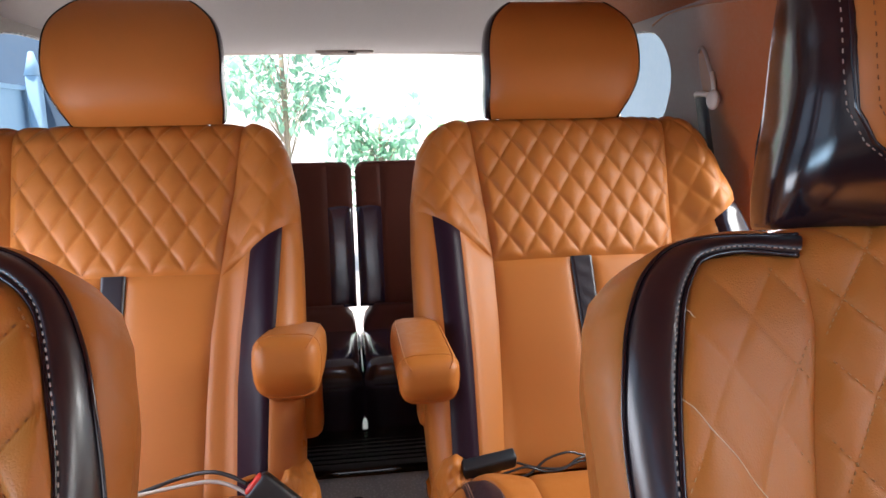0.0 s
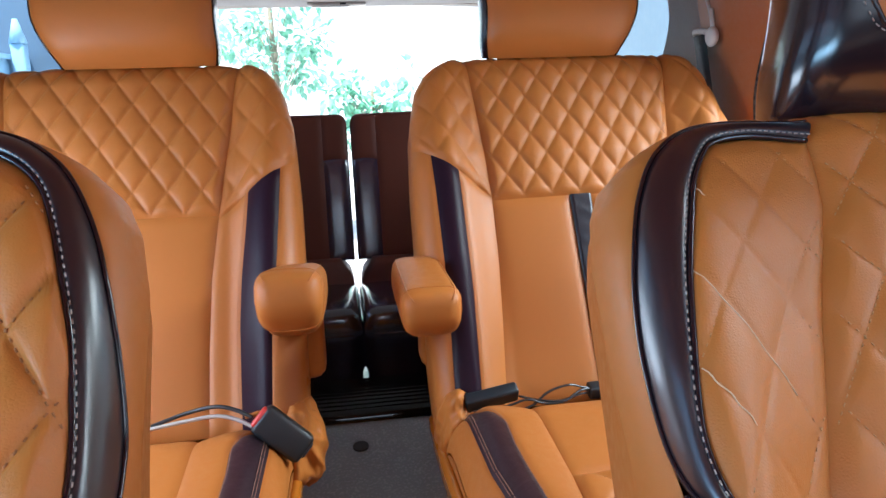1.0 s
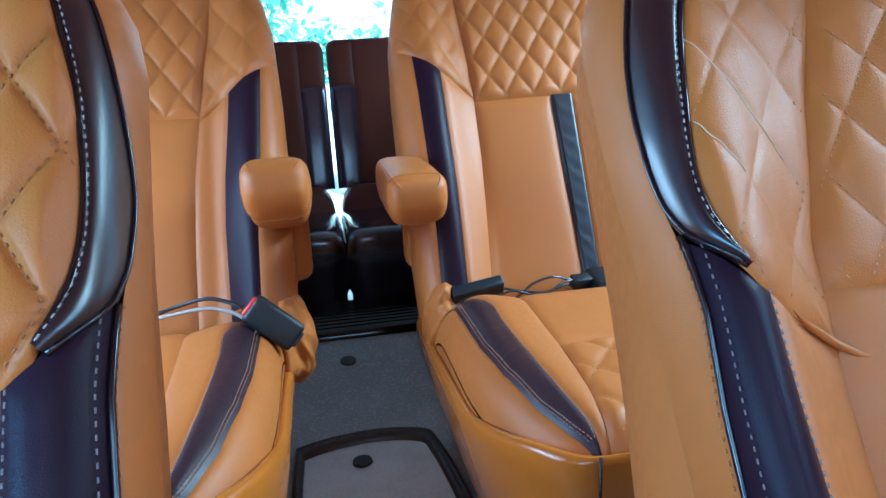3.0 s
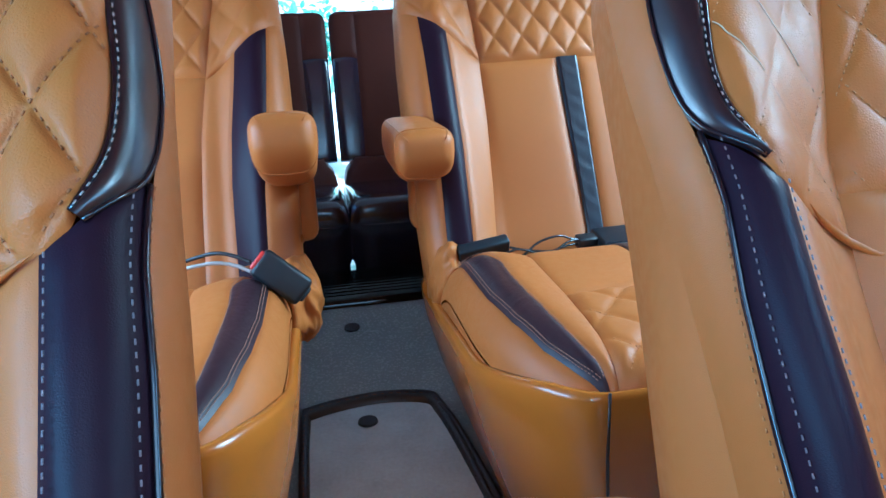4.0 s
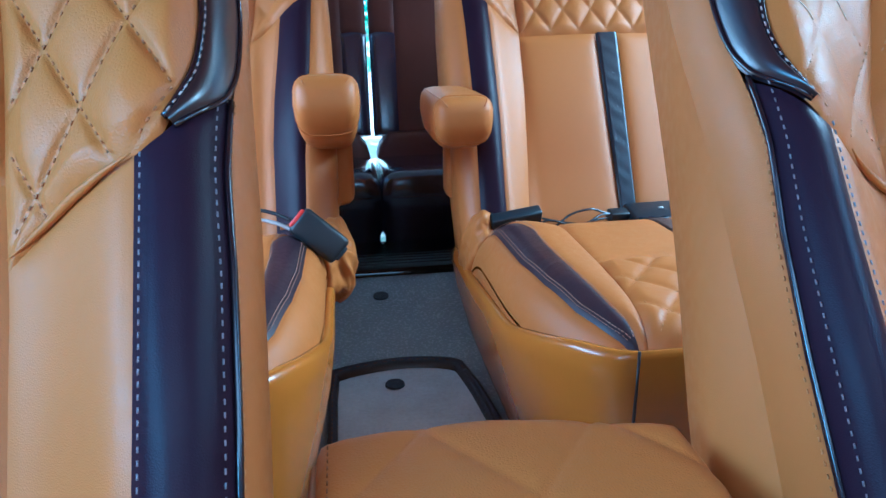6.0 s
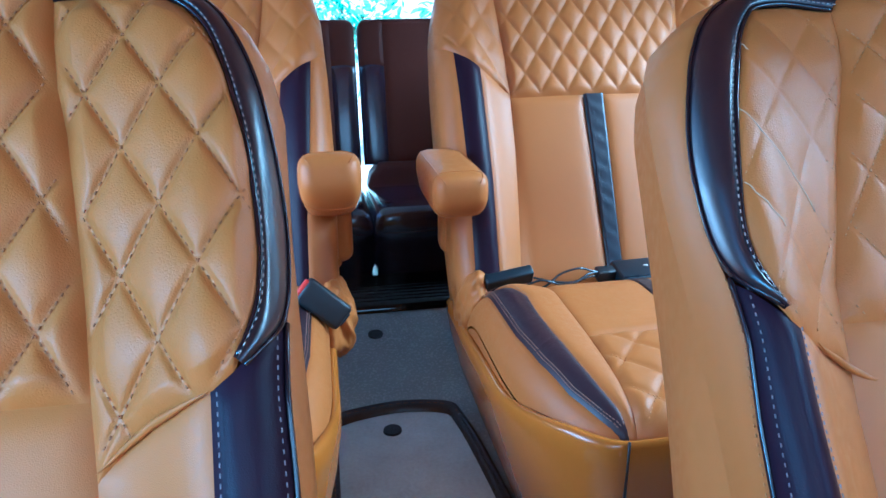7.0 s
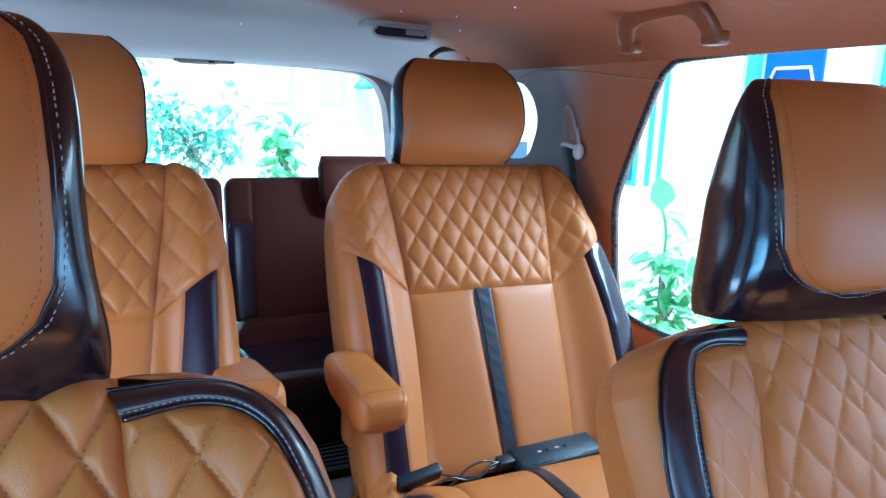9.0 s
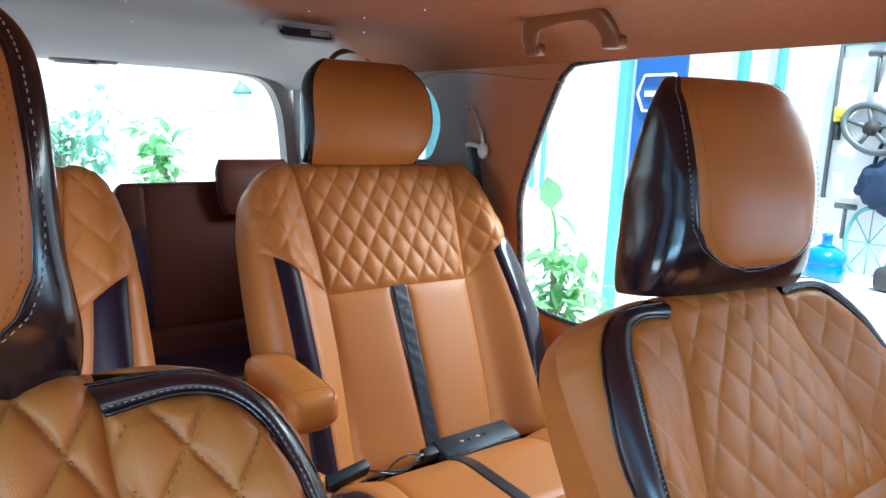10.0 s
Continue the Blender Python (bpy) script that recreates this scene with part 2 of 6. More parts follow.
def stitches(points, length=0.0035, gap=0.0022, r=0.00055, normal=(0, -1, 0)):
    """Short threads along a polyline, as small boxes."""
    pts = [Vector(p) for p in points]
    nrm = Vector(normal).normalized()
    verts, faces, k = [], [], 0
    carry = 0.0
    for a, b in zip(pts, pts[1:]):
        d = b - a
        L = d.length
        if L < 1e-6:
            continue
        d = d / L
        w = d.cross(nrm).normalized() * r
        n = nrm * r
        s = carry
        while s + length <= L + 1e-9:
            p, q = a + d * s, a + d * (s + length)
            for e in (p, q):
                verts += [e - w - n * 0.4, e + w - n * 0.4, e + w + n, e - w + n]
            faces += [[k, k + 1, k + 5, k + 4], [k + 1, k + 2, k + 6, k + 5], [k + 2, k + 3, k + 7, k + 6], [k + 3, k, k + 4, k + 7],
                      [k + 3, k + 2, k + 1, k], [k + 4, k + 5, k + 6, k + 7]]
            k += 8
            s += length + gap
        carry = max(0.0, s - L)
    return verts, faces


def curved_path(pts, n=40, closed=False):
    """A smooth line through points (Catmull-Rom)."""
    P = [np.array(p, float) for p in pts]
    out, m = [], len(P)
    segs = m if closed else m - 1
    per = max(2, n // segs)
    for i in range(segs):
        p0 = P[(i - 1) % m] if (closed or i) else P[0]
        p1, p2 = P[i % m], P[(i + 1) % m]
        p3 = P[(i + 2) % m] if (closed or i < m - 2) else P[-1]
        for s in range(per):
            t = s / per
            out.append(0.5 * (2 * p1 + (p2 - p0) * t + (2 * p0 - 5 * p1 + 4 * p2 - p3) * t * t + (3 * p1 - p0 - 3 * p2 + p3) * t ** 3))
    if not closed:
        out.append(P[-1])
    return out


# ---- the cabin ----
def wall_x(z):
    """How far the side wall stands from the middle, by height: upright to the belt line, then leaning in."""
    return 0.769 - 0.17 * (max(z, 0.48) - 0.48)


def side_wall(side):
    """The side of the body above and below the belt line, with its window openings cut through."""
    tag = "right" if side > 0 else "left"
    lower = [(-2.05, -0.02), (1.38, -0.02), (1.40, 0.48), (-2.05, 0.48)]
    t = 0.022
    v = [(side * 0.769, y, z) for y, z in lower] + [(side * (0.769 + t), y, z) for y, z in lower]
    solo("wall_" + tag + "_lower", (v, [[0, 1, 2, 3], [7, 6, 5, 4], [0, 4, 5, 1], [1, 5, 6, 2], [2, 6, 7, 3], [3, 7, 4, 0]]), DOOR_TRIM,
         "tan leather-covered door trim below the windows", "wall", kind="structure", smooth=False)
    outer = [(-2.05, 0.48), (1.40, 0.48), (1.33, 0.85), (1.24, 1.07), (-1.35, 1.07), (-2.05, 0.66)]
    rear_door = curved_path([(-0.80, 0.498, 0), (-0.30, 0.490, 0), (0.0, 0.490, 0), (0.055, 0.545, 0), (0.052, 0.68, 0), (0.040, 0.76, 0), (-0.006, 0.848, 0), (-0.096, 0.991, 0), (-0.138, 1.035, 0),
                             (-0.20, 1.050, 0), (-0.50, 1.056, 0), (-0.80, 1.050, 0), (-0.815, 0.85, 0)], 72, True)
    quarter = curved_path([(0.42, 0.820, 0), (0.62, 0.815, 0), (0.90, 0.815, 0), (0.985, 0.86, 0), (0.97, 0.97, 0), (0.90, 1.022, 0), (0.62, 1.030, 0), (0.45, 1.026, 0),
                           (0.365, 1.005, 0), (0.325, 0.945, 0), (0.345, 0.880, 0)], 66, True)
    front_door = curved_path([(-1.60, 0.665, 0), (-1.25, 0.655, 0), (-0.95, 0.655, 0), (-0.90, 0.70, 0), (-0.90, 1.0, 0), (-0.95, 1.05, 0), (-1.28, 1.045, 0), (-1.45, 0.96, 0), (-1.70, 0.74, 0)], 60, True)
    bm = bmesh.new()
    loops = []
    for pts in ([(p[0], p[1]) for p in outer], [(p[0], p[1]) for p in rear_door], [(p[0], p[1]) for p in quarter], [(p[0], p[1]) for p in front_door]):
        vs = [bm.verts.new((side * wall_x(z), y, z)) for y, z in pts]
        loops.append([bm.edges.new((vs[i], vs[(i + 1) % len(vs)])) for i in range(len(vs))])
    bmesh.ops.triangle_fill(bm, use_beauty=True, use_dissolve=False, edges=bm.edges[:])
    bmesh.ops.recalc_face_normals(bm, faces=bm.faces[:])
    ret = bmesh.ops.extrude_face_region(bm, geom=bm.faces[:])
    bmesh.ops.translate(bm, vec=(side * t, 0, 0.0), verts=[g for g in ret["geom"] if isinstance(g, bmesh.types.BMVert)])
    bmesh.ops.recalc_face_normals(bm, faces=bm.faces[:])
    solo("wall_" + tag + "_upper", bm, PILLAR_TRIM, "pillar trim round the windows, tan in front running into grey", "wall", kind="structure", smooth=False)
    for nm, loop in (("window_seal", rear_door), ("window_seal", quarter), ("window_seal", front_door)):
        solo("trim", tube([(side * (wall_x(p[1]) + 0.008), p[0], p[1]) for p in loop], 0.008 if loop is not quarter else 0.004, 8, closed=True), SEAL,
             "black rubber seal round the window", "window seal", kind="structure")
    # trim joint line across the pillar
    line = curved_path([(-0.135, 1.010, 0), (-0.02, 1.020, 0), (0.18, 1.040, 0), (0.30, 1.043, 0), (0.36, 1.036, 0), (0.385, 1.030, 0)], 30)
    solo("trim", tube([(side * (wall_x(p[1]) - 0.0005), p[0], p[1]) for p in line], 0.0022, 6), HANDLE_TAN, "joint line between the pillar covers", "trim", kind="structure")


side_wall(1)
side_wall(-1)


def roof():
    """The headliner: nearly flat, rounded down to the sides and towards the tail."""
    ys = np.concatenate([np.linspace(-1.42, 0.55, 14), np.linspace(0.62, 1.33, 16)])
    us = np.linspace(-1, 1, 61)
    def z_at(u, y):
        side_drop = 0.070 * abs(u) ** 10 + 0.010 * u * u
        tail = 0.058 * float(smooth01((y - 0.62) / 0.55))
        return 1.128 - side_drop * (1 - 0.3 * float(smooth01((y - 0.6) / 0.5))) - tail
    P = np.zeros((len(us), len(ys), 3))
    for i, u in enumerate(us):
        for j, y in enumerate(ys):
            P[i, j] = (u * 0.672, y, z_at(u, y))
    v1, f1 = grid(P, flip=False)
    Q = P.copy()
    Q[..., 2] += 0.05
    v2, f2 = grid(Q, flip=True)
    solo("roof", (v2, f2), BODY, "grey painted steel roof of the car", "roof", kind="structure")
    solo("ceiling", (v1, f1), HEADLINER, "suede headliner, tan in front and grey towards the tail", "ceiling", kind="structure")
    # windscreen header
    solo("wall_header", rbox((1.40, 0.06, 0.08), (0, -1.44, 1.13), 0.015, 2), HANDLE_TAN, "headliner edge above the windscreen", "wall", kind="structure")
    return z_at


roof_z = roof()


def tail():
    """The frame of the open tailgate, wide and rounded at its upper corners."""
    outer = [(-0.80, -0.02), (0.80, -0.02), (0.80, 0.62), (0.735, 1.10), (0.60, 1.15), (-0.60, 1.15), (-0.735, 1.10), (-0.80, 0.62)]
    inner = curved_path([(-0.60, 0.035, 0), (0.60, 0.035, 0), (0.672, 0.12, 0), (0.685, 0.62, 0), (0.665, 0.86, 0), (0.632, 0.985, 0), (0.565, 1.048, 0), (0.40, 1.066, 0),
                         (0.0, 1.070, 0), (-0.40, 1.066, 0), (-0.565, 1.048, 0), (-0.632, 0.985, 0), (-0.665, 0.86, 0), (-0.685, 0.62, 0), (-0.672, 0.12, 0)], 120, True)
    bm = bmesh.new()
    for pts in (outer, [(p[0], p[1]) for p in inner]):
        vs = [bm.verts.new((x, 1.30 - 0.10 * (z - 1.0), z)) for x, z in pts]
        for i in range(len(vs)):
            bm.edges.new((vs[i], vs[(i + 1) % len(vs)]))
    bmesh.ops.triangle_fill(bm, use_beauty=True, use_dissolve=False, edges=bm.edges[:])
    ret = bmesh.ops.extrude_face_region(bm, geom=bm.faces[:])
    bmesh.ops.translate(bm, vec=(0, 0.07, 0), verts=[g for g in ret["geom"] if isinstance(g, bmesh.types.BMVert)])
    bmesh.ops.recalc_face_normals(bm, faces=bm.faces[:])
    solo("wall_tail", bm, PLAIN_TRIM, "grey trim round the wide tailgate opening", "wall", kind="structure", smooth=False)


tail()


def front_end():
    """Dashboard and firewall that close the cabin behind the camera."""
    solo("wall_front", rbox((1.6, 0.06, 0.72), (0, -2.06, 0.33), 0.01, 1), DOOR_TRIM, "plain dark firewall", "wall", kind="structure")
    solo("dashboard", rbox((1.46, 0.34, 0.30), (0, -1.87, 0.52), 0.05, 4), BLACK_PLASTIC, "black plastic dashboard under the windscreen", "dashboard")


front_end()


def floors():
    """Floor: level in front, a gentle rise between the middle seats, a black ribbed step, then the load floor."""
    ys = [-2.05, -0.60, -0.20, -0.06, 0.06, 0.221, 0.302]
    zs = [0.0, 0.0, 0.0, 0.004, 0.020, 0.041, 0.0585]
    P = np.zeros((25, len(ys) * 6, 3))
    yy = np.concatenate([np.linspace(-2.05, -0.5, 8), np.linspace(-0.45, 0.302, len(ys) * 6 - 8)])
    for i, x in enumerate(np.linspace(-0.769, 0.769, 25)):
        for j, y in enumerate(yy):
            P[i, j] = (x, y, np.interp(y, ys, zs) + 0.0012 * noise.noise(Vector((x * 9, y * 9, 0))))
    v, f = grid(P)
    v2 = v.copy()
    v2[:, 2] = -0.05
    solo("floor", merge((v, f), (v2, [q[::-1] for q in f])), CARPET, "worn grey vinyl cabin floor", "floor", kind="structure")
    # ribbed step
    prof = [(0.300, 0.0595), (0.303, 0.072), (0.310, 0.078)]
    for k in range(9):
        y = 0.316 + k * 0.019
        prof += [(y, 0.078 + k * 0.001), (y + 0.004, 0.081 + k * 0.001), (y + 0.011, 0.081 + k * 0.001), (y + 0.015, 0.078 + k * 0.001)]
    prof += [(0.52, 0.088), (0.56, 0.05), (0.60, 0.030), (1.28, 0.030)]
    P = np.zeros((40, len(prof), 3))
    for i, x in enumerate(np.linspace(-0.769, 0.769, 40)):
        for j, (y, z) in enumerate(prof):
            P[i, j] = (x, y, z + 0.0015 * noise.noise(Vector((x * 14, y * 14, 3))))
    solo("floor_step", grid(P), GLOSS_BLACK, "glossy black ribbed step and load floor", "floor", kind="structure")


floors()


def floor_mat():
    """The grey front mat with its raised dark border."""
    mat = thing("floor_mat", (0, -0.4, 0.0), "grey floor mat with a raised dark stitched border", "mat")
    out = curved_path([(-0.135, -0.85, 0), (-0.135, -0.30, 0), (-0.132, -0.085, 0), (-0.115, -0.045, 0), (0.0, -0.022, 0), (0.100, -0.040, 0), (0.122, -0.085, 0), (0.140, -0.23, 0), (0.155, -0.45, 0), (0.16, -0.85, 0)], 70)
    inn = [(x * 0.86 - 0.002, -0.85 + (y + 0.85) * 0.955 if y > -0.8 else y) for x, y, _ in out]
    body = [(x, y, 0.006) for x, y in inn]
    part("mat_top", (body, [list(range(len(body)))[::-1]]), MAT_GREY, mat, smooth=False)
    P = np.zeros((7, len(out), 3))
    for j, (o, i) in enumerate(zip(out, inn)):
        for k, (s, z) in enumerate(((0, 0.001), (0.06, 0.012), (0.3, 0.017), (0.5, 0.015), (0.7, 0.017), (0.94, 0.012), (1, 0.005))):
            P[k, j] = (o[0] + (i[0] - o[0]) * s, o[1] + (i[1] - o[1]) * s, z)
    border = part("mat_border", grid(P), MAT_EDGE, mat, "dark brown padded border")
    tagged(part("border_stitching", stitches([tuple(p) for p in P[3]], 0.007, 0.006, 0.0008, (0, 0, 1)), THREAD_BROWN, border), kind="stuff")
    side = [(0.112, -0.10, 0.012), (0.125, -0.16, 0.014), (0.138, -0.30, 0.014), (0.150, -0.50, 0.014)]
    part("edge_piping", tube(curved_path(side, 20), 0.006, 8), MAT_EDGE, mat)


floor_mat()


def plug(x, y, z, tilt):
    bm = bmesh.new()
    bmesh.ops.create_cone(bm, cap_ends=True, segments=28, radius1=0.0175, radius2=0.0165, depth=0.004)
    bmesh.ops.transform(bm, matrix=pose(x, y, z, tilt), verts=bm.verts)
    solo("floor_plug", bm, BLACK_PLASTIC, "round black rubber plug in the floor", "plug", "floor plugs", smooth=False)


plug(-0.019, 0.221, 0.0425, 8)
plug(-0.017, -0.118, 0.008, 0)


def underbody():
    """Sills and wheels that carry the cabin on the ground."""
    car = thing("car_underbody", (0, 0, -0.55), "dark steel car underbody on four black wheels", "car")
    part("chassis", rbox((1.50, 3.30, 0.22), (0, -0.36, -0.165), 0.03, 2), BLACK_PLASTIC, car)
    for x in (-0.70, 0.70):
        for y in (-1.55, 0.85):
            rows = []
            for dx, r in ((-0.10, 0.20), (-0.105, 0.28), (-0.08, 0.318), (0.0, 0.325), (0.08, 0.318), (0.105, 0.28), (0.10, 0.20)):
                rows.append([(x + dx, y + r * math.cos(a), -0.225 + r * math.sin(a)) for a in np.linspace(0, 2 * math.pi, 37)[:-1]])
            wheel = part("wheel", rings(rows), BLACK_PLASTIC, car)
            part("hub", tube([(x - 0.11, y, -0.225), (x + 0.11, y, -0.225)], 0.19, 24), BODY, wheel)


underbody()


# ---- seats ----
class Skin:
    """The front of a backrest. u: across, away from the aisle is positive; z: height; e: how far out of the skin."""

    def __init__(self, plane, cx, side, W, S, B, crest, edge, z0, zt, top, fall=4, knee=9.0, squash=1.0):
        self.fall, self.knee, self.squash = fall, knee, squash
        self.plane, self.cx, self.side, self.W, self.S, self.B = plane, cx, side, W, S, B
        self.crest, self.edge, self.z0, self.zt, self.top = crest, edge, z0, zt, top
        self.Wo = W
        b = plane[1]
        k = math.hypot(1, b)
        self.n = np.array((0, -1 / k, b / k))
        self.k = k

    def depth(self, u, z):
        au, S, W = np.abs(u), self.S(z), np.where(np.asarray(u) > 0, self.Wo(z), self.W(z))
        q = np.clip((au - S) / np.maximum(W - S, 0.02), 0, 1)
        h = self.B(z) * smooth01(q / self.crest) - self.edge * (1 - np.sqrt(np.maximum(0, 1 - q ** self.fall)))
        h = h + 0.008 * np.cos(np.clip(au / np.maximum(S, 0.01), 0, 1) * math.pi / 2)
        t = np.clip((z - (self.zt - self.top)) / self.top, 0, 1)
        return h - self.top * 0.9 * (1 - np.sqrt(np.maximum(0, 1 - t * t)))

    def rise(self, z):
        return np.where(z > self.knee, self.knee + (z - self.knee) * self.squash, z)

    def at(self, u, z, e=0.0):
        u, z = np.broadcast_arrays(np.asarray(u, float), np.asarray(z, float))
        a, b, c = self.plane
        h = self.depth(u, z) + e
        z = self.rise(z)
        return np.stack([self.cx + self.side * u, a + b * (z - c) + h * self.n[1], z + h * self.n[2]], -1)

    def raw(self, u, z, h):
        a, b, c = self.plane
        z = float(self.rise(z))
        return (self.cx + self.side * u, a + b * (z - c) + h * self.n[1], z + h * self.n[2])

    def quilt(self, u, z, w, hh, g, pa=0.0, pb=0.0, mid=0.0):
        v = z * self.k
        a, b = -np.abs(u - mid) / w + v / hh + pa, -np.abs(u - mid) / w - v / hh + pb
        unit = 1 / math.hypot(1 / w, 1 / hh)
        da, db = np.abs(a - np.round(a)) * unit, np.abs(b - np.round(b)) * unit
        swell = (1 - np.exp(-(da / 0.0085) ** 1.25)) * (1 - np.exp(-(db / 0.0085) ** 1.25))
        return g * (0.74 * swell + 0.26 * (1 - np.exp(-(np.minimum(da, db) / 0.0024) ** 2)))


def flat(value):
    return lambda x: np.full_like(np.asarray(x, float), value)


def panel(skin, left, right, zb, zt, nu, nv, puff=0.004, roll=0.006, quilt=None, warp=0, warp_top=False, free=()):
    """A cushion panel between two seams: it swells from its seams, and may be quilted."""
    s, t = np.linspace(0, 1, nu), np.linspace(0, 1, nv)
    if warp > 0:
        s = np.sin(s * math.pi / 2)
    if warp < 0:
        s = 1 - np.sin((1 - s) * math.pi / 2)
    if warp_top:
        t = np.sin(t * math.pi / 2)
    s, t = s[:, None], t[None, :]
    z = zb(s) + (zt(s) - zb(s)) * t
    lo, hi = left(z), right(z)
    u = lo + (hi - lo) * s
    width = np.abs(hi - lo)
    far = np.full_like(u, 9.0)
    dist = np.minimum.reduce([far if "l" in free else s * width, far if "r" in free else (1 - s) * width,
                              far if "b" in free else t * (zt(s) - zb(s)) + 0 * u, far if "t" in free else (1 - t) * (zt(s) - zb(s)) + 0 * u])
    e = puff * (1 - np.exp(-np.maximum(dist, 0) / roll)) - 0.0025
    if quilt:
        e = e + skin.quilt(u, z, *quilt) * np.clip(dist / 0.012, 0, 1)
    return grid(skin.at(u, z, e), flip=skin.side > 0)


def seam_line(skin, us, zs, e=0.001):
    return [tuple(p) for p in skin.at(np.array(us, float), np.array(zs, float), e)]


def quilt_stitches(skin, inside, w, hh, box, pa=0.0, pb=0.0, e=0.0022, length=0.0032, gap=0.0030, r=0.0007, mid=0.0):
    """Threads along the quilting lines, where inside(u, z) holds."""
    u0, u1, z0, z1 = box
    geos = []
    m = 1 if u1 > mid else -1
    for sign, shift in ((1, pa), (-1, pb)):
        vals = [-abs(uu - mid) / w + sign * zz * skin.k / hh + shift for uu in (u0, u1) for zz in (z0, z1)]
        for k in range(math.ceil(min(vals)), math.floor(max(vals)) + 1):
            run = []
            for zz in np.linspace(z0, z1, 60):
                uu = mid - m * (k - shift - sign * zz * skin.k / hh) * w
                if u0 <= uu <= u1 and inside(uu, zz):
                    run.append(tuple(skin.at(uu, zz, e)))
                else:
                    if len(run) > 2:
                        geos.append(stitches(run, length, gap, r, skin.n))
                    run = []
            if len(run) > 2:
                geos.append(stitches(run, length, gap, r, skin.n))
    return merge(*geos)


def back_shell(skin, thick, taper=1.0, flare=lambda z: 0.0):
    """The sides, top and back of a backrest behind its front skin."""
    zs = np.concatenate([np.linspace(skin.z0, skin.zt - 0.09, 16), skin.zt - 0.09 * (1 - np.sin(np.linspace(0.05, 1, 14) * math.pi / 2))])
    wt = float(skin.W(skin.zt))
    us = np.linspace(-wt, wt, 12)[1:-1]
    edge = [(-float(skin.W(z)), float(z)) for z in zs] + [(float(u), skin.zt) for u in us] + [(float(skin.Wo(z)), float(z)) for z in zs[::-1]]
    mid = (skin.z0 + skin.zt) / 2
    rows = []
    first = [tuple(skin.at(u, z, 0.0014)) for u, z in edge]
    rows.append(first)
    for h, k in ((-0.35, 1.0), (-0.75, 0.995), (-0.93, 0.965), (-1.0, 0.90)):
        rows.append([skin.raw(u * (1 - (1 - k) * taper + (taper - 1) * 0.05 * h) + math.copysign(float(flare(z)), u), mid + (z - mid) * (k if z > mid else 1), thick * h) for u, z in edge])
    return rings(rows, cap0=False)


def section(hw, n0, n1, p, seg=40):
    """A closed superellipse: (across, out) pairs, the front first."""
    mid, half = (n0 + n1) / 2, (n1 - n0) / 2
    out = []
    for k in range(seg):
        t = 2 * math.pi * k / seg
        c, s = math.cos(t), math.sin(t)
        out.append((hw * math.copysign(abs(c) ** (2 / p), c), mid + half * math.copysign(abs(s) ** (2 / p), s)))
    return out


class Head:
    """A headrest: its front skin, by the share t of its height."""

    def __init__(self, cx, side, foot, lean, height, hw, front, back, p=3.0, taper=0.0, rounding=0.72, yaw=0.0, crown=0.0, drift=0.0):
        self.round, self.crown, self.drift = rounding, crown, drift
        self.cx, self.side, self.foot, self.height = cx, side, Vector(foot), height
        k = math.hypot(1, lean)
        c, s = math.cos(yaw), math.sin(yaw) * side
        self.v, self.n = Vector((s * lean / k, c * lean / k, 1 / k)), Vector((-s / k, -c / k, lean / k))
        self.across = Vector((c, -s, 0)) * side
        soft = lambda f: (lambda t: np.mean(f(np.clip(t + np.linspace(-0.09, 0.09, 13), 0, 1))))
        self.hw, self.front, self.back, self.p, self.taper = soft(hw), soft(front), soft(back), p, taper

    def dims(self, t):
        f, b, w = float(self.front(t)), float(self.back(t)), float(self.hw(t))
        end = 1.0
        if t > self.round:
            end = math.sqrt(max(0.0, 1 - ((t - self.round) / (1.004 - self.round)) ** 2.2))
            w *= 1 - self.crown * (1 - math.sqrt(max(0.0, 1 - ((t - self.round) / (1 - self.round)) ** 2.6)))
        if t < 0.06:
            end = 0.93 + 0.07 * math.sin(t / 0.06 * math.pi / 2)
        mid = (f + b) / 2 - (0.012 * (1 - end) if t > 0.5 else 0)
        return w, mid - (f - b) / 2 * end, mid + (f - b) / 2 * end

    def world(self, u, n, t):
        f, b = float(self.front(t)), float(self.back(t))
        u = u * (1 - self.taper * min(1.0, max(0.0, (f - n) / (f - b))))
        u -= self.drift * float(smooth01(1 - t / 0.42))
        return self.foot + self.across * u + self.v * (t * self.height) + self.n * n

    def surface(self, u, t, e=0.0):
        w, n0, n1 = self.dims(t)
        u = max(-0.985 * w, min(0.985 * w, u))
        mid, half = (n0 + n1) / 2, (n1 - n0) / 2
        return self.world(u, mid + half * max(0.0, 1 - min(1.0, abs(u) / w) ** self.p) ** (1 / self.p) + e, t)

    def levels(self):
        return [0.0, 0.012, 0.03, 0.06] + [0.06 + 0.66 * i / 11 for i in range(1, 12)] + [0.72 + 0.28 * math.sin(i / 16 * math.pi / 2) for i in range(1, 17)]

    def body(self, seg=48):
        rows = []
        for t in self.levels():
            w, n0, n1 = self.dims(t)
            k = 0.985 if t == 0 else 1
            rows.append([self.world(u * k, n, t) for u, n in section(w, n0, n1, self.p, seg)])
        return rows


def split_columns(rows, cols, flip=False):
    """The strip of a ring skin that runs over the given columns."""
    n = len(cols)
    verts = [tuple(r[c % len(r)]) for r in rows for c in cols]
    faces = []
    for i in range(len(rows) - 1):
        for k in range(n - 1):
            faces.append([i * n + k, i * n + k + 1, (i + 1) * n + k + 1, (i + 1) * n + k])
    if flip:
        faces = [f[::-1] for f in faces]
    return verts, faces


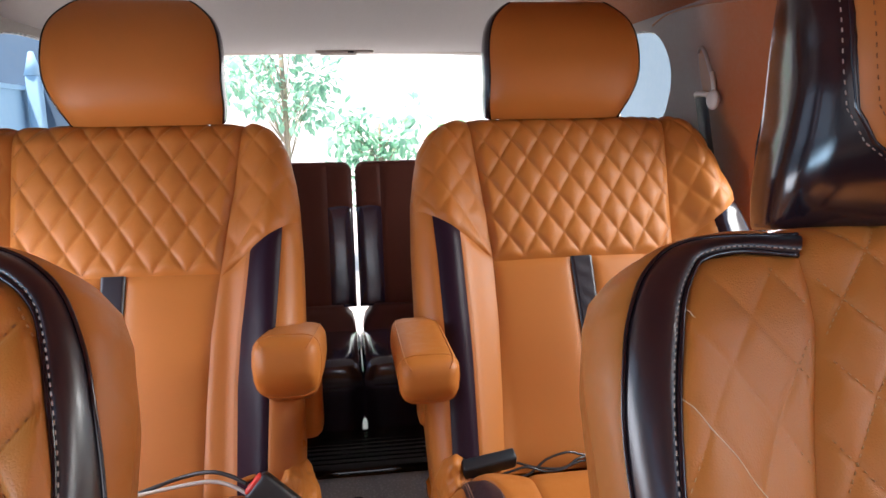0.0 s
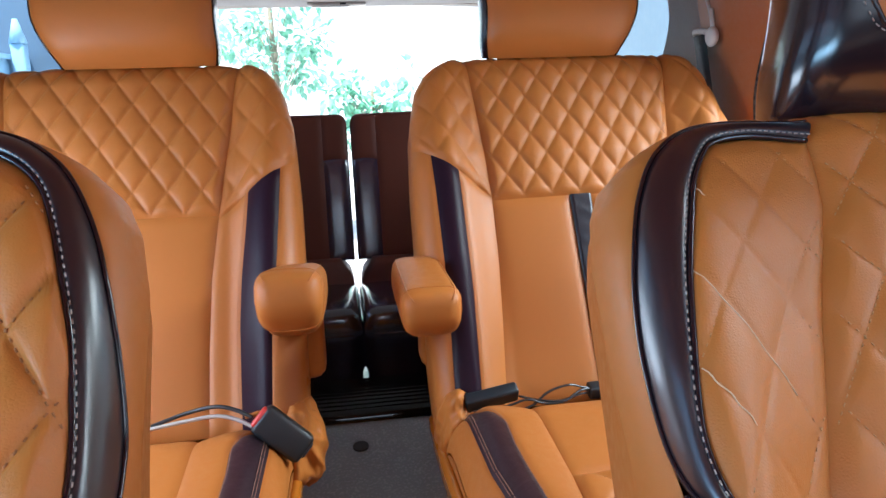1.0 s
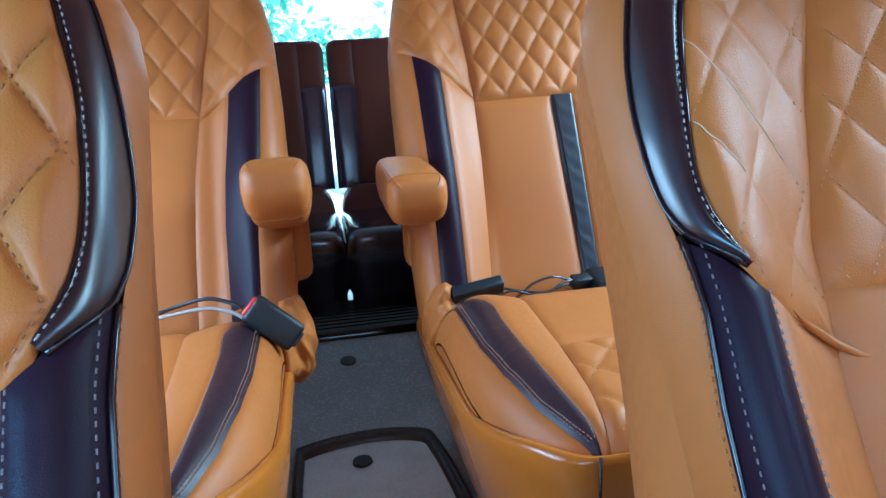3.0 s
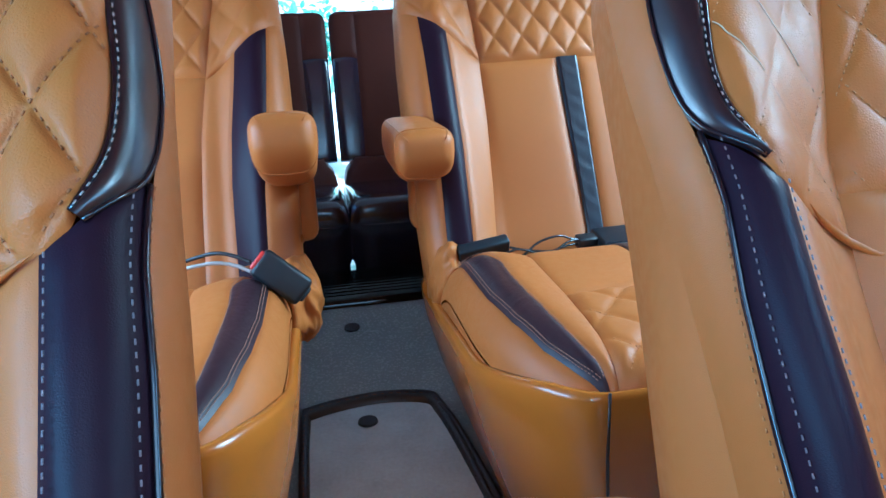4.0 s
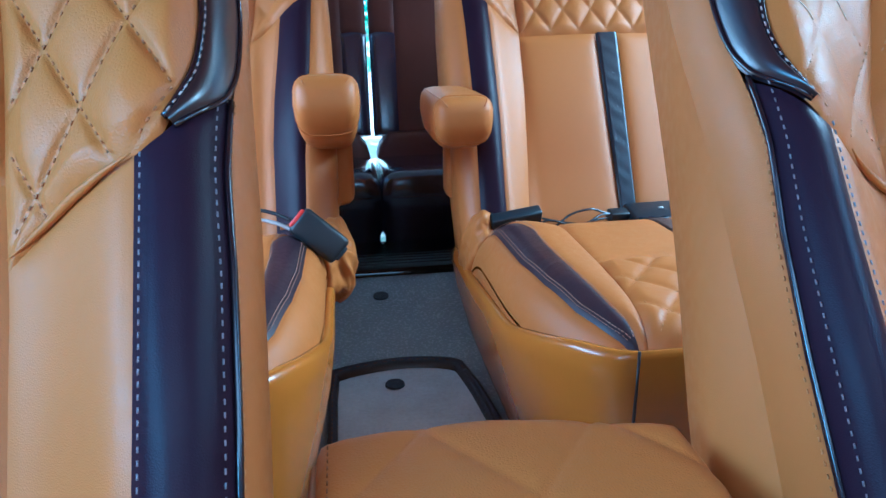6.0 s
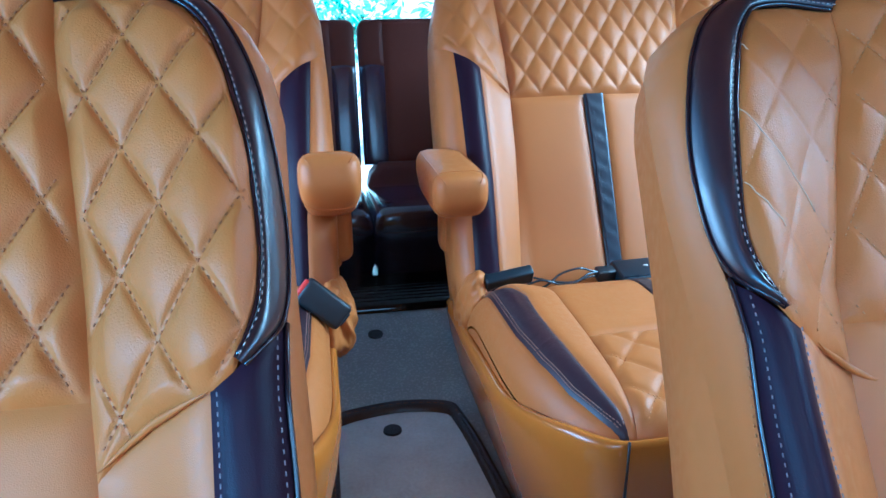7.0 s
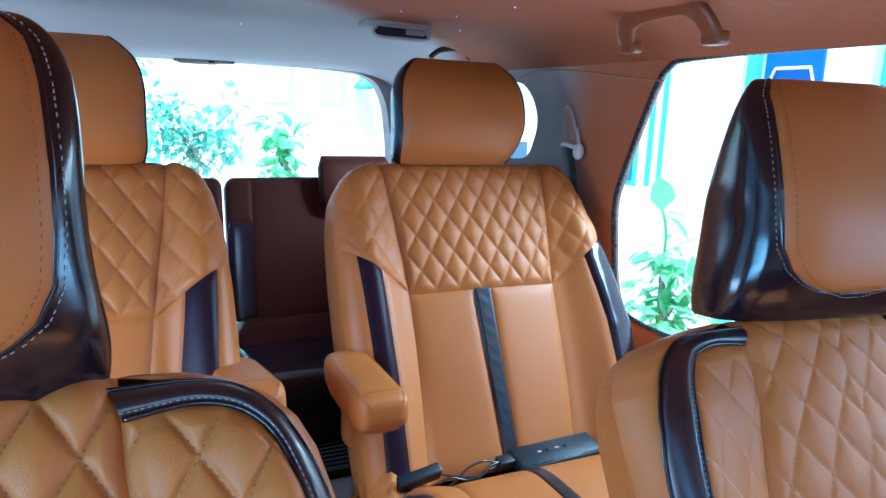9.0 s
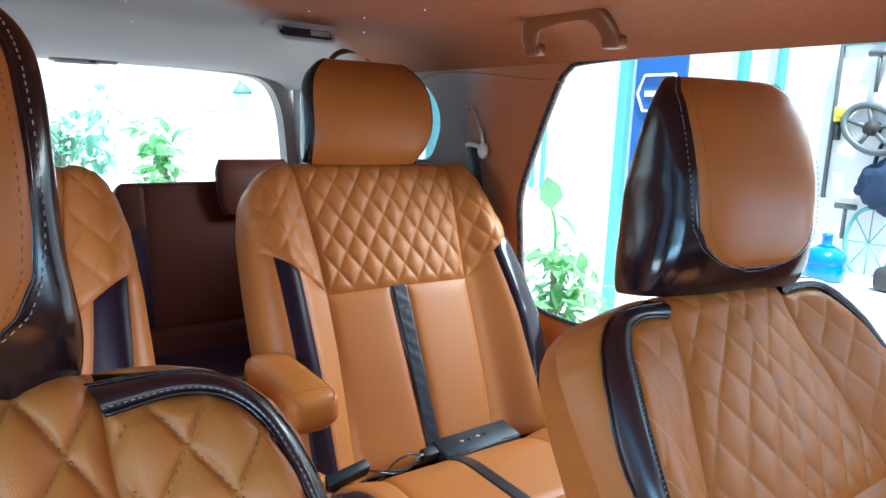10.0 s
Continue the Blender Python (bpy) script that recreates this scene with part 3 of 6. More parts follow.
def posts(parent, head, skin_top, spread=0.06):
    for s in (-1, 1):
        a = head.world(s * spread, (head.dims(0.05)[1] + head.dims(0.05)[2]) / 2, 0.04)
        b = a - head.v * 0.09
        part("headrest_post", tube([a, b], 0.009, 10), BLACK_PLASTIC, parent, "black headrest post sleeve")


def middle_seat(cx, side, label, arm_out, arm_z, head_dx, quilt_plan, shift, shape):
    """A captain's chair of the second row: quilted tan leather with dark side stripes."""
    seat = thing("captain_seat", (cx, -0.35, 0.0), label, "car seat", "second row captain seats")
    W = lerp_curve([(z, w * (1 + (shape["broad"] - 1) * min(1.0, (0.842 - z) / 0.04))) for z, w in ((0.842, 0.200), (0.838, 0.215), (0.827, 0.243), (0.81, 0.258), (0.785, 0.271), (0.73, 0.284), (0.63, 0.290), (0.5, 0.292), (0.28, 0.285))])
    S = lerp_curve([(0.842, 0.188), (0.72, 0.178), (0.592, 0.165), (0.45, 0.162), (0.30, 0.160)])
    B = lerp_curve([(0.842, 0.006), (0.75, 0.022), (0.65, 0.038), (0.5, 0.044), (0.30, 0.040)])
    sk = Skin((0.0, 0.52, 0.591), cx, side, W, S, B, 0.62, 0.055, 0.285, 0.842, 0.045)
    if "outer_edge" in shape:
        sk.Wo = lerp_curve([(0.842, 0.200), (0.838, 0.215), (0.827, 0.243), (0.81, 0.259), *shape["outer_edge"]])
    seams = {m: [lerp_curve(c) for c in shape[k]] for m, k in ((-1, "aisle"), (1, "outer"))}
    SA, SO = seams[-1][0], seams[1][0]
    border = lerp_curve([(0.130, 0.572), (0.160, 0.592), (0.20, 0.622), (0.24, 0.645), (0.27, 0.663), (0.305, 0.685)])
    pitch, tall, mid = quilt_plan[0], quilt_plan[1], quilt_plan[2]
    Q = (pitch, tall, 0.0062, quilt_plan[3], quilt_plan[4], mid)
    neg = lambda f: (lambda z: -f(z))
    backrest = part("backrest", back_shell(sk, 0.13), TAN, seat, "smooth tan leather back shell")
    part("quilted_panel", panel(sk, neg(SA), SO, flat(0.592), flat(0.842), 170, 120, 0.004, quilt=Q, warp_top=True, free="t"), TAN, backrest,
         "diamond-quilted tan leather")
    for half in ((-0.19, mid), (mid, 0.19)):
        part("quilt_stitching", quilt_stitches(sk, lambda u, z: 0.002 - float(SA(z)) < u < float(SO(z)) - 0.002, Q[0], Q[1], (*half, 0.596, 0.825), Q[3], Q[4], 0.0018, 0.0030, 0.0020, 0.0004, mid), THREAD_SOFT, backrest)
    for m in (-1, 1):
        SM, D1, D2 = seams[m]
        WM = sk.Wo if m > 0 else W
        inner_top, outer_top, rim = float(D1(0.63)), float(D2(0.66)), float(WM(0.68))
        def side_panel(name, lo, hi, zb, zt, nu, nv, mat, lab, **kw):
            if m > 0:
                g = panel(sk, lo, hi, zb, zt, nu, nv, **kw)
            else:
                w = kw.pop("warp", 0)
                fr = kw.pop("free", "")
                fr = fr.replace("r", "x").replace("l", "r").replace("x", "l")
                zb2, zt2 = (lambda s: zb(1 - s)), (lambda s: zt(1 - s))
                g = panel(sk, neg(hi), neg(lo), zb2, zt2, nu, nv, warp=-w, free=fr, **kw)
            return part(name, g, mat, backrest, lab)
        by = lambda lo, hi: (lambda s: border(lo + (hi - lo) * s))
        side_panel("quilted_wing", SM, WM, by(float(SM(0.6)), rim), flat(0.842), 56, 110, TAN, "diamond-quilted tan leather wing", puff=0.004, quilt=(pitch, tall, 0.0045, *quilt_plan[3:5], mid), warp=1, warp_top=True, free="rt")
        side_panel("inner_bolster", SM, D1, flat(0.285), by(float(SM(0.6)), inner_top), 12, 44, TAN_SMOOTH, "", puff=0.004)
        side_panel("dark_stripe", D1, D2, flat(0.285), by(inner_top, outer_top), 14, 44, DARK if m > 0 else STRIPE, "glossy dark brown leather stripe", puff=0.0035)
        side_panel("outer_bolster", D2, WM, flat(0.285), by(outer_top, rim), 16, 44, TAN_SMOOTH, "", puff=0.004, warp=1, free="r")
        for name, curve, z1 in (("inner_stitching", D1, 0.622), ("outer_stitching", D2, 0.650)):
            zs = np.linspace(0.30, z1, 40)
            off = 0.0045 if curve is D1 else -0.0045
            part(name, stitches(seam_line(sk, m * (curve(zs) - off), zs, 0.0016), 0.003, 0.0022, 0.0003, sk.n), THREAD_SOFT, backrest)
    sm = -0.014 if side > 0 else 0.009
    strip_l = lerp_curve([(0.592, sm - 0.019), (0.30, sm - 0.014)])
    strip_r = lerp_curve([(0.592, sm + 0.019), (0.30, sm + 0.014)])
    part("lower_panel", panel(sk, neg(SA), strip_l, flat(0.285), flat(0.592), 26, 48, 0.005, 0.008), TAN_SMOOTH, backrest)
    part("lower_panel", panel(sk, strip_r, SO, flat(0.285), flat(0.592), 26, 48, 0.005, 0.008), TAN_SMOOTH, backrest)
    # the centre strip carries a plaited relief
    s, t = np.linspace(0, 1, 14)[:, None], np.linspace(0, 1, 150)[None, :]
    z = 0.285 + (0.592 - 0.285) * t + 0 * s
    u = strip_l(z) + (strip_r(z) - strip_l(z)) * s
    e = 0.0035 + 0.0004 * np.sin(2 * math.pi * (z / 0.026 + s * 0.9)) * (0.3 + 0.3 * np.sin(z * 61.0 + 1.3) ** 2) * (np.abs(s - 0.5) < 0.4) - 0.004 * (np.abs(s - 0.5) > 0.45)
    part("centre_strip", grid(sk.at(u, z, e), flip=side > 0), EMBOSSED, backrest, "dark plaited leather strip")

    # headrest
    hd = Head(cx, side, (cx + head_dx, 0.176, 0.834), -0.074, 0.209,
              lerp_curve([(0, 0.124), (0.07, 0.131), (0.2, 0.138), (0.38, 0.144), (0.6, 0.145), (0.8, 0.138), (0.92, 0.127), (1, 0.110)]),
              lerp_curve([(0, 0.058), (0.1, 0.084), (0.25, 0.092), (0.42, 0.089), (0.58, 0.078), (0.75, 0.060), (0.88, 0.042), (1, 0.022)]),
              lerp_curve([(0, -0.019), (0.3, -0.029), (0.7, -0.034), (1, -0.040)]), 3.4, 0.0, 0.68, 0.026, 0.26, drift=0.013)
    e0, e1 = 2, 21 if side > 0 else 22
    rows = hd.body(48)
    front = split_columns(rows, list(range(e0, e1 + 1)), flip=side < 0)
    headrest = part("headrest", front, TAN_SMOOTH, seat, "smooth tan leather headrest with dark sides")
    part("side_panel", split_columns(rows, list(range(-4, e0 + 1)), flip=side < 0), DARK, headrest, "glossy dark brown leather")
    part("side_panel", split_columns(rows, list(range(e1, 29)), flip=side < 0), DARK, headrest, "glossy dark brown leather")
    part("back_panel", split_columns(rows, list(range(28, 45)), flip=side < 0), TAN_SMOOTH, headrest)
    part("underside", ([tuple(p) for p in rows[0]], [list(range(48))[::-1]]), TAN_SMOOTH, headrest)
    part("crown", ([tuple(p) for p in rows[-1]], [list(range(48))]), TAN_SMOOTH, headrest)
    for c in (e0, e1):
        part("piping", tube([r[c] for r in rows[:-2]], 0.0022, 6), DARK, headrest)
    posts(headrest, hd, 0.84)

    cx = cx + shift
    # cushion: u across, y along the car, its height by bolster and front edge
    def cushion(u, y, e=0.0):
        u, y = np.broadcast_arrays(np.asarray(u, float), np.asarray(y, float))
        Wc = 0.204 + 0.084 * np.sqrt(np.clip(1 - (np.clip(-0.40 - y, 0, 0.239) / 0.240) ** 2, 0, 1))
        q = np.clip(np.abs(u) / Wc, 0, 1)
        h = 0.328 - 0.055 * np.clip(-0.50 - y, 0, 1) ** 1.3 + 0.016 * smooth01((q - 0.55) / 0.3) * smooth01((y + 0.66) / 0.2)
        h = h - 0.075 * (1 - np.sqrt(np.maximum(0, 1 - np.clip((q - 0.55) / 0.45, 0, 1) ** 3.2)))
        r = np.clip((y + 0.290) / 0.116, 0, 1)
        h = h - 0.080 * (1 - np.sqrt(1 - r * r))
        t = np.clip((-0.598 - y) / 0.042, 0, 1)
        h = h - 0.035 * (1 - np.sqrt(np.maximum(0, 1 - t * t)))
        return np.stack([cx + side * u, y + 0 * u, h + e], -1), Wc

    def cush_panel(lo, hi, y0, y1, nu, nv, puff=0.004, quilt=None, warp=0, free=""):
        s, t = np.linspace(0, 1, nu), np.linspace(0, 1, nv)
        if warp > 0:
            s = np.sin(s * math.pi / 2)
        if warp < 0:
            s = 1 - np.sin((1 - s) * math.pi / 2)
        s, t = s[:, None], t[None, :]
        y = y0 + (y1 - y0) * t + 0 * s
        a, b = lo(y), hi(y)
        u = a + (b - a) * s
        w = np.abs(b - a)
        far = np.full_like(u, 9.0)
        d = np.minimum.reduce([far if "l" in free else s * w, far if "r" in free else (1 - s) * w,
                               t * abs(y1 - y0) + 0 * u, far if "f" in free else (1 - t) * abs(y1 - y0) + 0 * u])
        e = puff * (1 - np.exp(-np.maximum(d, 0) / 0.006)) - 0.002
        if quilt:
            qa, qb = u / 0.068 + y / 0.085 + 0.3, u / 0.068 - y / 0.085 + 0.3
            da, db = np.abs(qa - np.round(qa)) * 0.055, np.abs(qb - np.round(qb)) * 0.055
            dq = np.minimum(da, db)
            e = e + 0.0060 * (0.70 * (1 - np.exp(-(da / 0.009) ** 1.25)) * (1 - np.exp(-(db / 0.009) ** 1.25)) + 0.30 * (1 - np.exp(-(dq / 0.0028) ** 2))) * np.clip(d / 0.012, 0, 1)
        return grid(cushion(u, y, e)[0], flip=side < 0)
    Wc = lambda y: 0.204 + 0.084 * np.sqrt(np.clip(1 - (np.clip(-0.40 - y, 0, 0.239) / 0.240) ** 2, 0, 1))
    inner = lerp_curve([(-0.64, 0.200), (-0.60, 0.202), (-0.56, 0.209), (-0.50, 0.217), (-0.42, 0.221), (-0.36, 0.222), (-0.30, 0.219), (-0.255, 0.230), (-0.24, 0.245), (-0.13, 0.262)])
    outer = lerp_curve([(-0.64, 0.2005), (-0.625, 0.208), (-0.60, 0.223), (-0.55, 0.242), (-0.48, 0.256), (-0.40, 0.263), (-0.28, 0.2645), (-0.24, 0.2635), (-0.13, 0.2635)])
    seam = lerp_curve([(-0.64, 0.194), (-0.55, 0.182), (-0.43, 0.172), (-0.13, 0.160)])
    lower = [tuple(p) for y in np.linspace(-0.13, -0.638, 40) for p in [cushion(float(Wc(y)), y)[0]]]
    ring = [(-float(Wc(y)), float(y)) for y in np.linspace(-0.10, -0.6385, 40)] + [(float(Wc(y)), float(y)) for y in np.linspace(-0.6385, -0.10, 40)]
    base_rows = [[tuple(cushion(u, y, -0.002)[0]) for u, y in ring],
                 [(cx + side * u * 0.985, y * 0.99 - 0.004, 0.215) for u, y in ring]]
    body = part("cushion", rings(base_rows, cap0=False), TAN, seat, "tan leather seat cushion")
    part("plain_panel", cush_panel(neg(seam), seam, -0.12, -0.43, 60, 40, 0.005), TAN_SMOOTH, body)
    part("quilted_panel", cush_panel(neg(seam), seam, -0.43, -0.6385, 90, 60, 0.005, quilt=True, free="f"), TAN, body, "diamond-quilted tan leather")
    for sign in (1, -1):
        threads = []
        for k in range(-14, 15):
            ys = np.linspace(-0.437, -0.625, 40)
            us = 0.068 * (k - 0.3 - sign * ys / 0.085)
            keep = np.abs(us) < seam(ys) - 0.006
            if keep.sum() > 3:
                threads.append(stitches([tuple(p) for p in cushion(us[keep], ys[keep], 0.0036)[0]], 0.0030, 0.0026, 0.00045, (0, -0.3, 1)))
        tagged(part("quilt_stitching", merge(*threads), THREAD_TAN, body), "tan quilting thread", kind="stuff")
    part("centre_strip", grid(cushion(np.linspace(-0.014 * side - 0.017, -0.014 * side + 0.017, 8)[:, None], np.linspace(-0.12, -0.43, 30)[None, :],
                                      0.0045 - 0.004 * (np.abs(np.linspace(-1, 1, 8))[:, None] > 0.9))[0], flip=side < 0), EMBOSSED, body, "dark leather strip")
    # Chrome tab put in for the highlight where the strip bends.
    part("strip_glint", rbox((0.036, 0.012, 0.005), (cx - 0.014, -0.434, float(cushion(0.0, -0.434)[0][2]) + 0.003), 0.002, 2, pose(0, 0, 0, 18, 0, 0)), CHROME, body, "chrome tab added for the highlight at the strip's end")
    for m in (-1, 1):
        if m > 0:
            pan = lambda lo, hi, w=0, fr="", nu=14: cush_panel(lo, hi, -0.12, -0.6385, nu, 60, 0.004, warp=w, free=fr)
        else:
            pan = lambda lo, hi, w=0, fr="", nu=14: cush_panel(neg(hi), neg(lo), -0.12, -0.6385, nu, 60, 0.004, warp=-w, free=fr.replace("r", "l"))
        part("inner_bolster", pan(seam, inner), TAN_SMOOTH, body)
        part("dark_stripe", pan(inner, outer), CUSHION_STRIPE, body, "glossy dark brown leather stripe")
        part("outer_bolster", pan(outer, Wc, 1, "r", 22), TAN, body)
        ys = np.linspace(-0.14, -0.62, 60)
        for name, off in (("stitching", 0.0045), ("stitching", 0.0075)):
            line = cushion(m * (outer(ys) - off + 0.002), ys, 0.0032)[0]
            part(name, stitches([tuple(p) for p in line], 0.0028, 0.0014, 0.00045, (-0.3 * side * m, -0.3, 1)), THREAD_PINK, body, "pale double stitching")
        line = cushion(m * (inner(ys) + 0.003), ys, 0.0032)[0]
        part("stitching", stitches([tuple(p) for p in line], 0.0028, 0.0014, 0.0004, (0, -0.3, 1)), THREAD_PINK, body)

    # the moulded plinth, open at the top, with a rounded front corner
    def plan(inset):
        pts = []
        hw = 0.298 - inset
        for a in np.linspace(0, 1, 20):
            pts.append((-hw, -0.06 - a * 0.34))
        for a in np.linspace(0, math.pi / 2, 22)[1:]:
            pts.append((-hw + 0.084 * (1 - math.cos(a)), -0.40 - (0.250 - inset * 0.3) * math.sin(a)))
        return pts + [(-u, y) for u, y in pts[::-1]]
    rim = lerp_curve([(-0.66, 0.315), (-0.60, 0.306), (-0.453, 0.262), (-0.214, 0.238), (-0.06, 0.238)])
    rows = []
    for k, inset in ((0.0, 0.060), (0.35, 0.030), (0.7, 0.008), (0.9, 0.000), (0.97, 0.000), (1.0, 0.004), (1.0, 0.012), (0.96, 0.014)):
        rows.append([(cx + side * u, y, float(rim(y)) * k) for u, y in plan(inset)])
    plinth = part("plinth", rings(rows, cap0=True, cap1=False), TAN_PLASTIC, seat, "glossy tan moulded plastic seat base")
    if side > 0:
        part("panel_gap", tube([(cx - side * 0.212, -0.6500, 0.314), (cx - side * 0.212, -0.6490, 0.24), (cx - side * 0.210, -0.6470, 0.20), (cx - side * 0.206, -0.6405, 0.10)], 0.0016, 6), MAT_EDGE, plinth)

    # armrest on the aisle side
    cx = cx - shift
    ax = cx - side * arm_out
    arm_rows = []
    for k, (d, w, top, bot) in enumerate([(0.0, 0.028, 0.030, -0.028), (0.006, 0.034, 0.037, -0.034), (0.05, 0.037, 0.040, -0.040), (0.15, 0.037, 0.041, -0.042),
                                          (0.22, 0.037, 0.041, -0.040), (0.262, 0.0365, 0.040, -0.030), (0.283, 0.034, 0.036, -0.018), (0.293, 0.028, 0.028, -0.008), (0.296, 0.018, 0.018, 0.000)]):
        ringp = []
        for u, n in section(w * 1.06, bot * 1.0, top * 0.94, 4.0, 28):
            ringp.append((u * (1 - 0.16 * max(0.0, -n / 0.045)), -d, n))
        arm_rows.append(ringp)
    near, sx, sy, sz, tilt = shape["arm"]
    m = Matrix.Translation((ax, near, arm_z)) @ Matrix.Rotation(tilt, 4, "X") @ Matrix.Diagonal((sx, sy, sz, 1)) @ Matrix.Translation((0, 0.296, 0))
    arm_rows = [[tuple(m @ Vector(p)) for p in r] for r in arm_rows]
    arm = part("armrest", rings(arm_rows), TAN, seat, "padded tan leather armrest, folded down")
    for c in (4, 10):
        part("seam_piping", tube([r[c] for r in arm_rows[1:-1]], 0.0012, 6), TAN_SMOOTH, arm)
    part("end_seam", tube([arm_rows[5][c] for c in range(28)], 0.0011, 6, closed=True), TAN_SMOOTH, arm)
    part("hinge_cover", rbox((0.05, 0.06, 0.16), (cx - side * 0.282, -0.035, 0.40), 0.02, 3), TAN_SMOOTH, arm)
    # loose leather where the backrest cover is tucked into the base
    bm = bmesh.new()
    bmesh.ops.create_icosphere(bm, subdivisions=5, radius=1)
    for vert in bm.verts:
        p = vert.co.copy()
        f = 1.04 + 0.18 * noise.noise(p * 1.5 + Vector((side * 3, 0, 0))) - 0.13 * abs(noise.noise(p * 3.0)) - 0.34 * abs(noise.noise(Vector((p.x, p.y * 0.8 + p.z * 1.7, p.z * 0.6)) + Vector((0, side, 0))))
        vert.co = Vector((cx - side * 0.262 + p.x * 0.040 * f, -0.146 + p.y * 0.076 * f, 0.250 + p.z * 0.084 * f - p.y * 0.02))
    part("tucked_cover", bm, TAN, seat, "crumpled loose tan leather at the hinge")
    part("cover_strap", tube(curved_path([(cx - side * 0.276, -0.115, 0.345), (cx - side * 0.240, -0.158, 0.328), (cx - side * 0.190, -0.178, 0.322)], 12), [0.010 - 0.0006 * i for i in range(13)], 8), TAN, seat)
    return seat


def front_seat(cx, side, label, thread, thread_label, thread_r, grow, dy, head_dx, puffs, wing_quilt, centre_quilt, low_seam, squash, shape):
    """A front seat: quilted centre and wings, framed by a dark glossy horseshoe band."""
    seat = thing("front_seat", (cx, -1.1, 0.0), label, "car seat", "front seats")
    g = grow
    W = lerp_curve([(0.778, 0.120), (0.775, 0.160), (0.768, 0.192 + g), (0.757, 0.212 + g), (0.742, 0.228 + g), (0.722, 0.238 + g), (0.69, 0.245 + g), *shape["flank"]])
    S = lerp_curve(shape["centre_seam"])
    B = lerp_curve([(0.778, 0.002), (0.74, 0.012), (0.70, 0.022), (0.64, 0.030), (0.56, 0.042), (0.45, 0.048), (0.30, 0.045)])
    sk = Skin((-0.742 + dy, 0.66, 0.739), cx, side, W, S, B, 0.80, 0.06, 0.30, 0.778, 0.03, shape["fall"], 0.66, squash)
    neg = lambda f: (lambda z: -f(z))
    Q, QC = (*wing_quilt[:2], puffs[0], *wing_quilt[2:]), (*centre_quilt[:2], puffs[1], *centre_quilt[2:])
    backrest = part("backrest", back_shell(sk, 0.12, 2.2, lerp_curve(shape["flare"])), TAN_SMOOTH, seat, "smooth tan leather back shell")
    part("quilted_panel", panel(sk, neg(S), S, flat(low_seam), flat(0.778), 130, 150, 0.004, quilt=QC, warp_top=True, free="t"), TAN, backrest, "diamond-quilted tan leather")
    part("lower_panel", panel(sk, neg(S), S, flat(0.30), flat(low_seam), 40, 50, 0.006, 0.008), TAN_SMOOTH, backrest)
    zt, zb = lerp_curve(shape["wing_top"]), lerp_curve(shape["wing_foot"])
    I = np.array(shape["band_inner"])
    O = np.array([(0.098, 0.768), (.143, .768), (.180, .763), (.204, .748), (.219, .728), (.231, .700), (.239, .665), (.2435, .630), (.2445, .600), (.243, .580), (.238, .567), (.223, .553)])
    O[2:, 0] += g
    def dense(A, n=70):
        C = np.array(curved_path([(*p, 0) for p in A], 3 * n))[:, :2]
        run = np.concatenate([[0], np.cumsum(np.hypot(*np.diff(C, axis=0).T))])
        at = np.linspace(0, run[-1], n)
        return np.stack([np.interp(at, run, C[:, 0]), np.interp(at, run, C[:, 1])], -1)
    I, O = dense(I), dense(O)
    OU = lerp_curve([(0.30, 0.246 + g), (0.45, 0.246 + g), (0.50, 0.2445 + g), (0.54, 0.242 + g), (0.575, 0.243 + g), (0.60, 0.2445 + g), (0.63, 0.2435 + g), (0.665, 0.239 + g), (0.70, 0.231 + g), (0.728, 0.219 + g), (0.748, 0.204 + g), (0.763, 0.180 + g), (0.768, 0.143), (0.778, 0.10)])
    D1 = lerp_curve(shape["stripe_inner"])
    D2 = lerp_curve([(0.60, 0.2435 + g), (0.565, 0.2425 + g), (0.54, 0.242 + g), (0.50, 0.2445 + g), (0.45, 0.246 + g), (0.30, 0.246 + g)])
    foot_u, foot_z = zip(*shape["foot_line"])
    foot = lambda u: np.interp(u, foot_u, foot_z)
    for m in (-1, 1):
        edge = lambda z: np.full_like(z, 0.232 + g)
        if m > 0:
            wing = panel(sk, S, edge, zb, zt, 84, 180, 0.0045, quilt=Q)
        else:
            wing = panel(sk, neg(edge), neg(S), lambda s: zb(1 - s), lambda s: zt(1 - s), 84, 180, 0.0045, quilt=Q)
        part("quilted_wing", wing, TAN, backrest, "diamond-quilted tan leather wing")
        s = np.linspace(0, 1, 13)[:, None, None]
        A = I[None] + (O - I)[None] * s
        e = 0.0085 * np.sqrt(np.clip(1 - np.abs(2 * s[..., 0] - 1) ** 2.4, 0, 1)) - 0.0035 + 0 * A[..., 0]
        part("horseshoe_band", grid(sk.at(m * A[..., 0], A[..., 1], e), flip=(side * m) > 0), BAND, backrest, "glossy dark brown leather band")
        J = I + (O - I) * 0.16
        part("band_stitching", stitches([tuple(p) for p in sk.at(m * J[:, 0], J[:, 1], 0.0046)], 0.0023, 0.0014, 0.00036, sk.n), THREAD_PALE, backrest, "pale contrast stitching")
        part("band_welt", tube([tuple(p) for p in sk.at(m * I[:, 0], I[:, 1], 0.0012)], 0.0018, 6), DARK, backrest)
        part("outer_welt", tube([tuple(p) for p in sk.at(m * O[:, 0], O[:, 1], 0.0008)], 0.0015, 6), DARK, backrest)
        low = lambda a, b: (lambda s: foot(a + (b - a) * s))
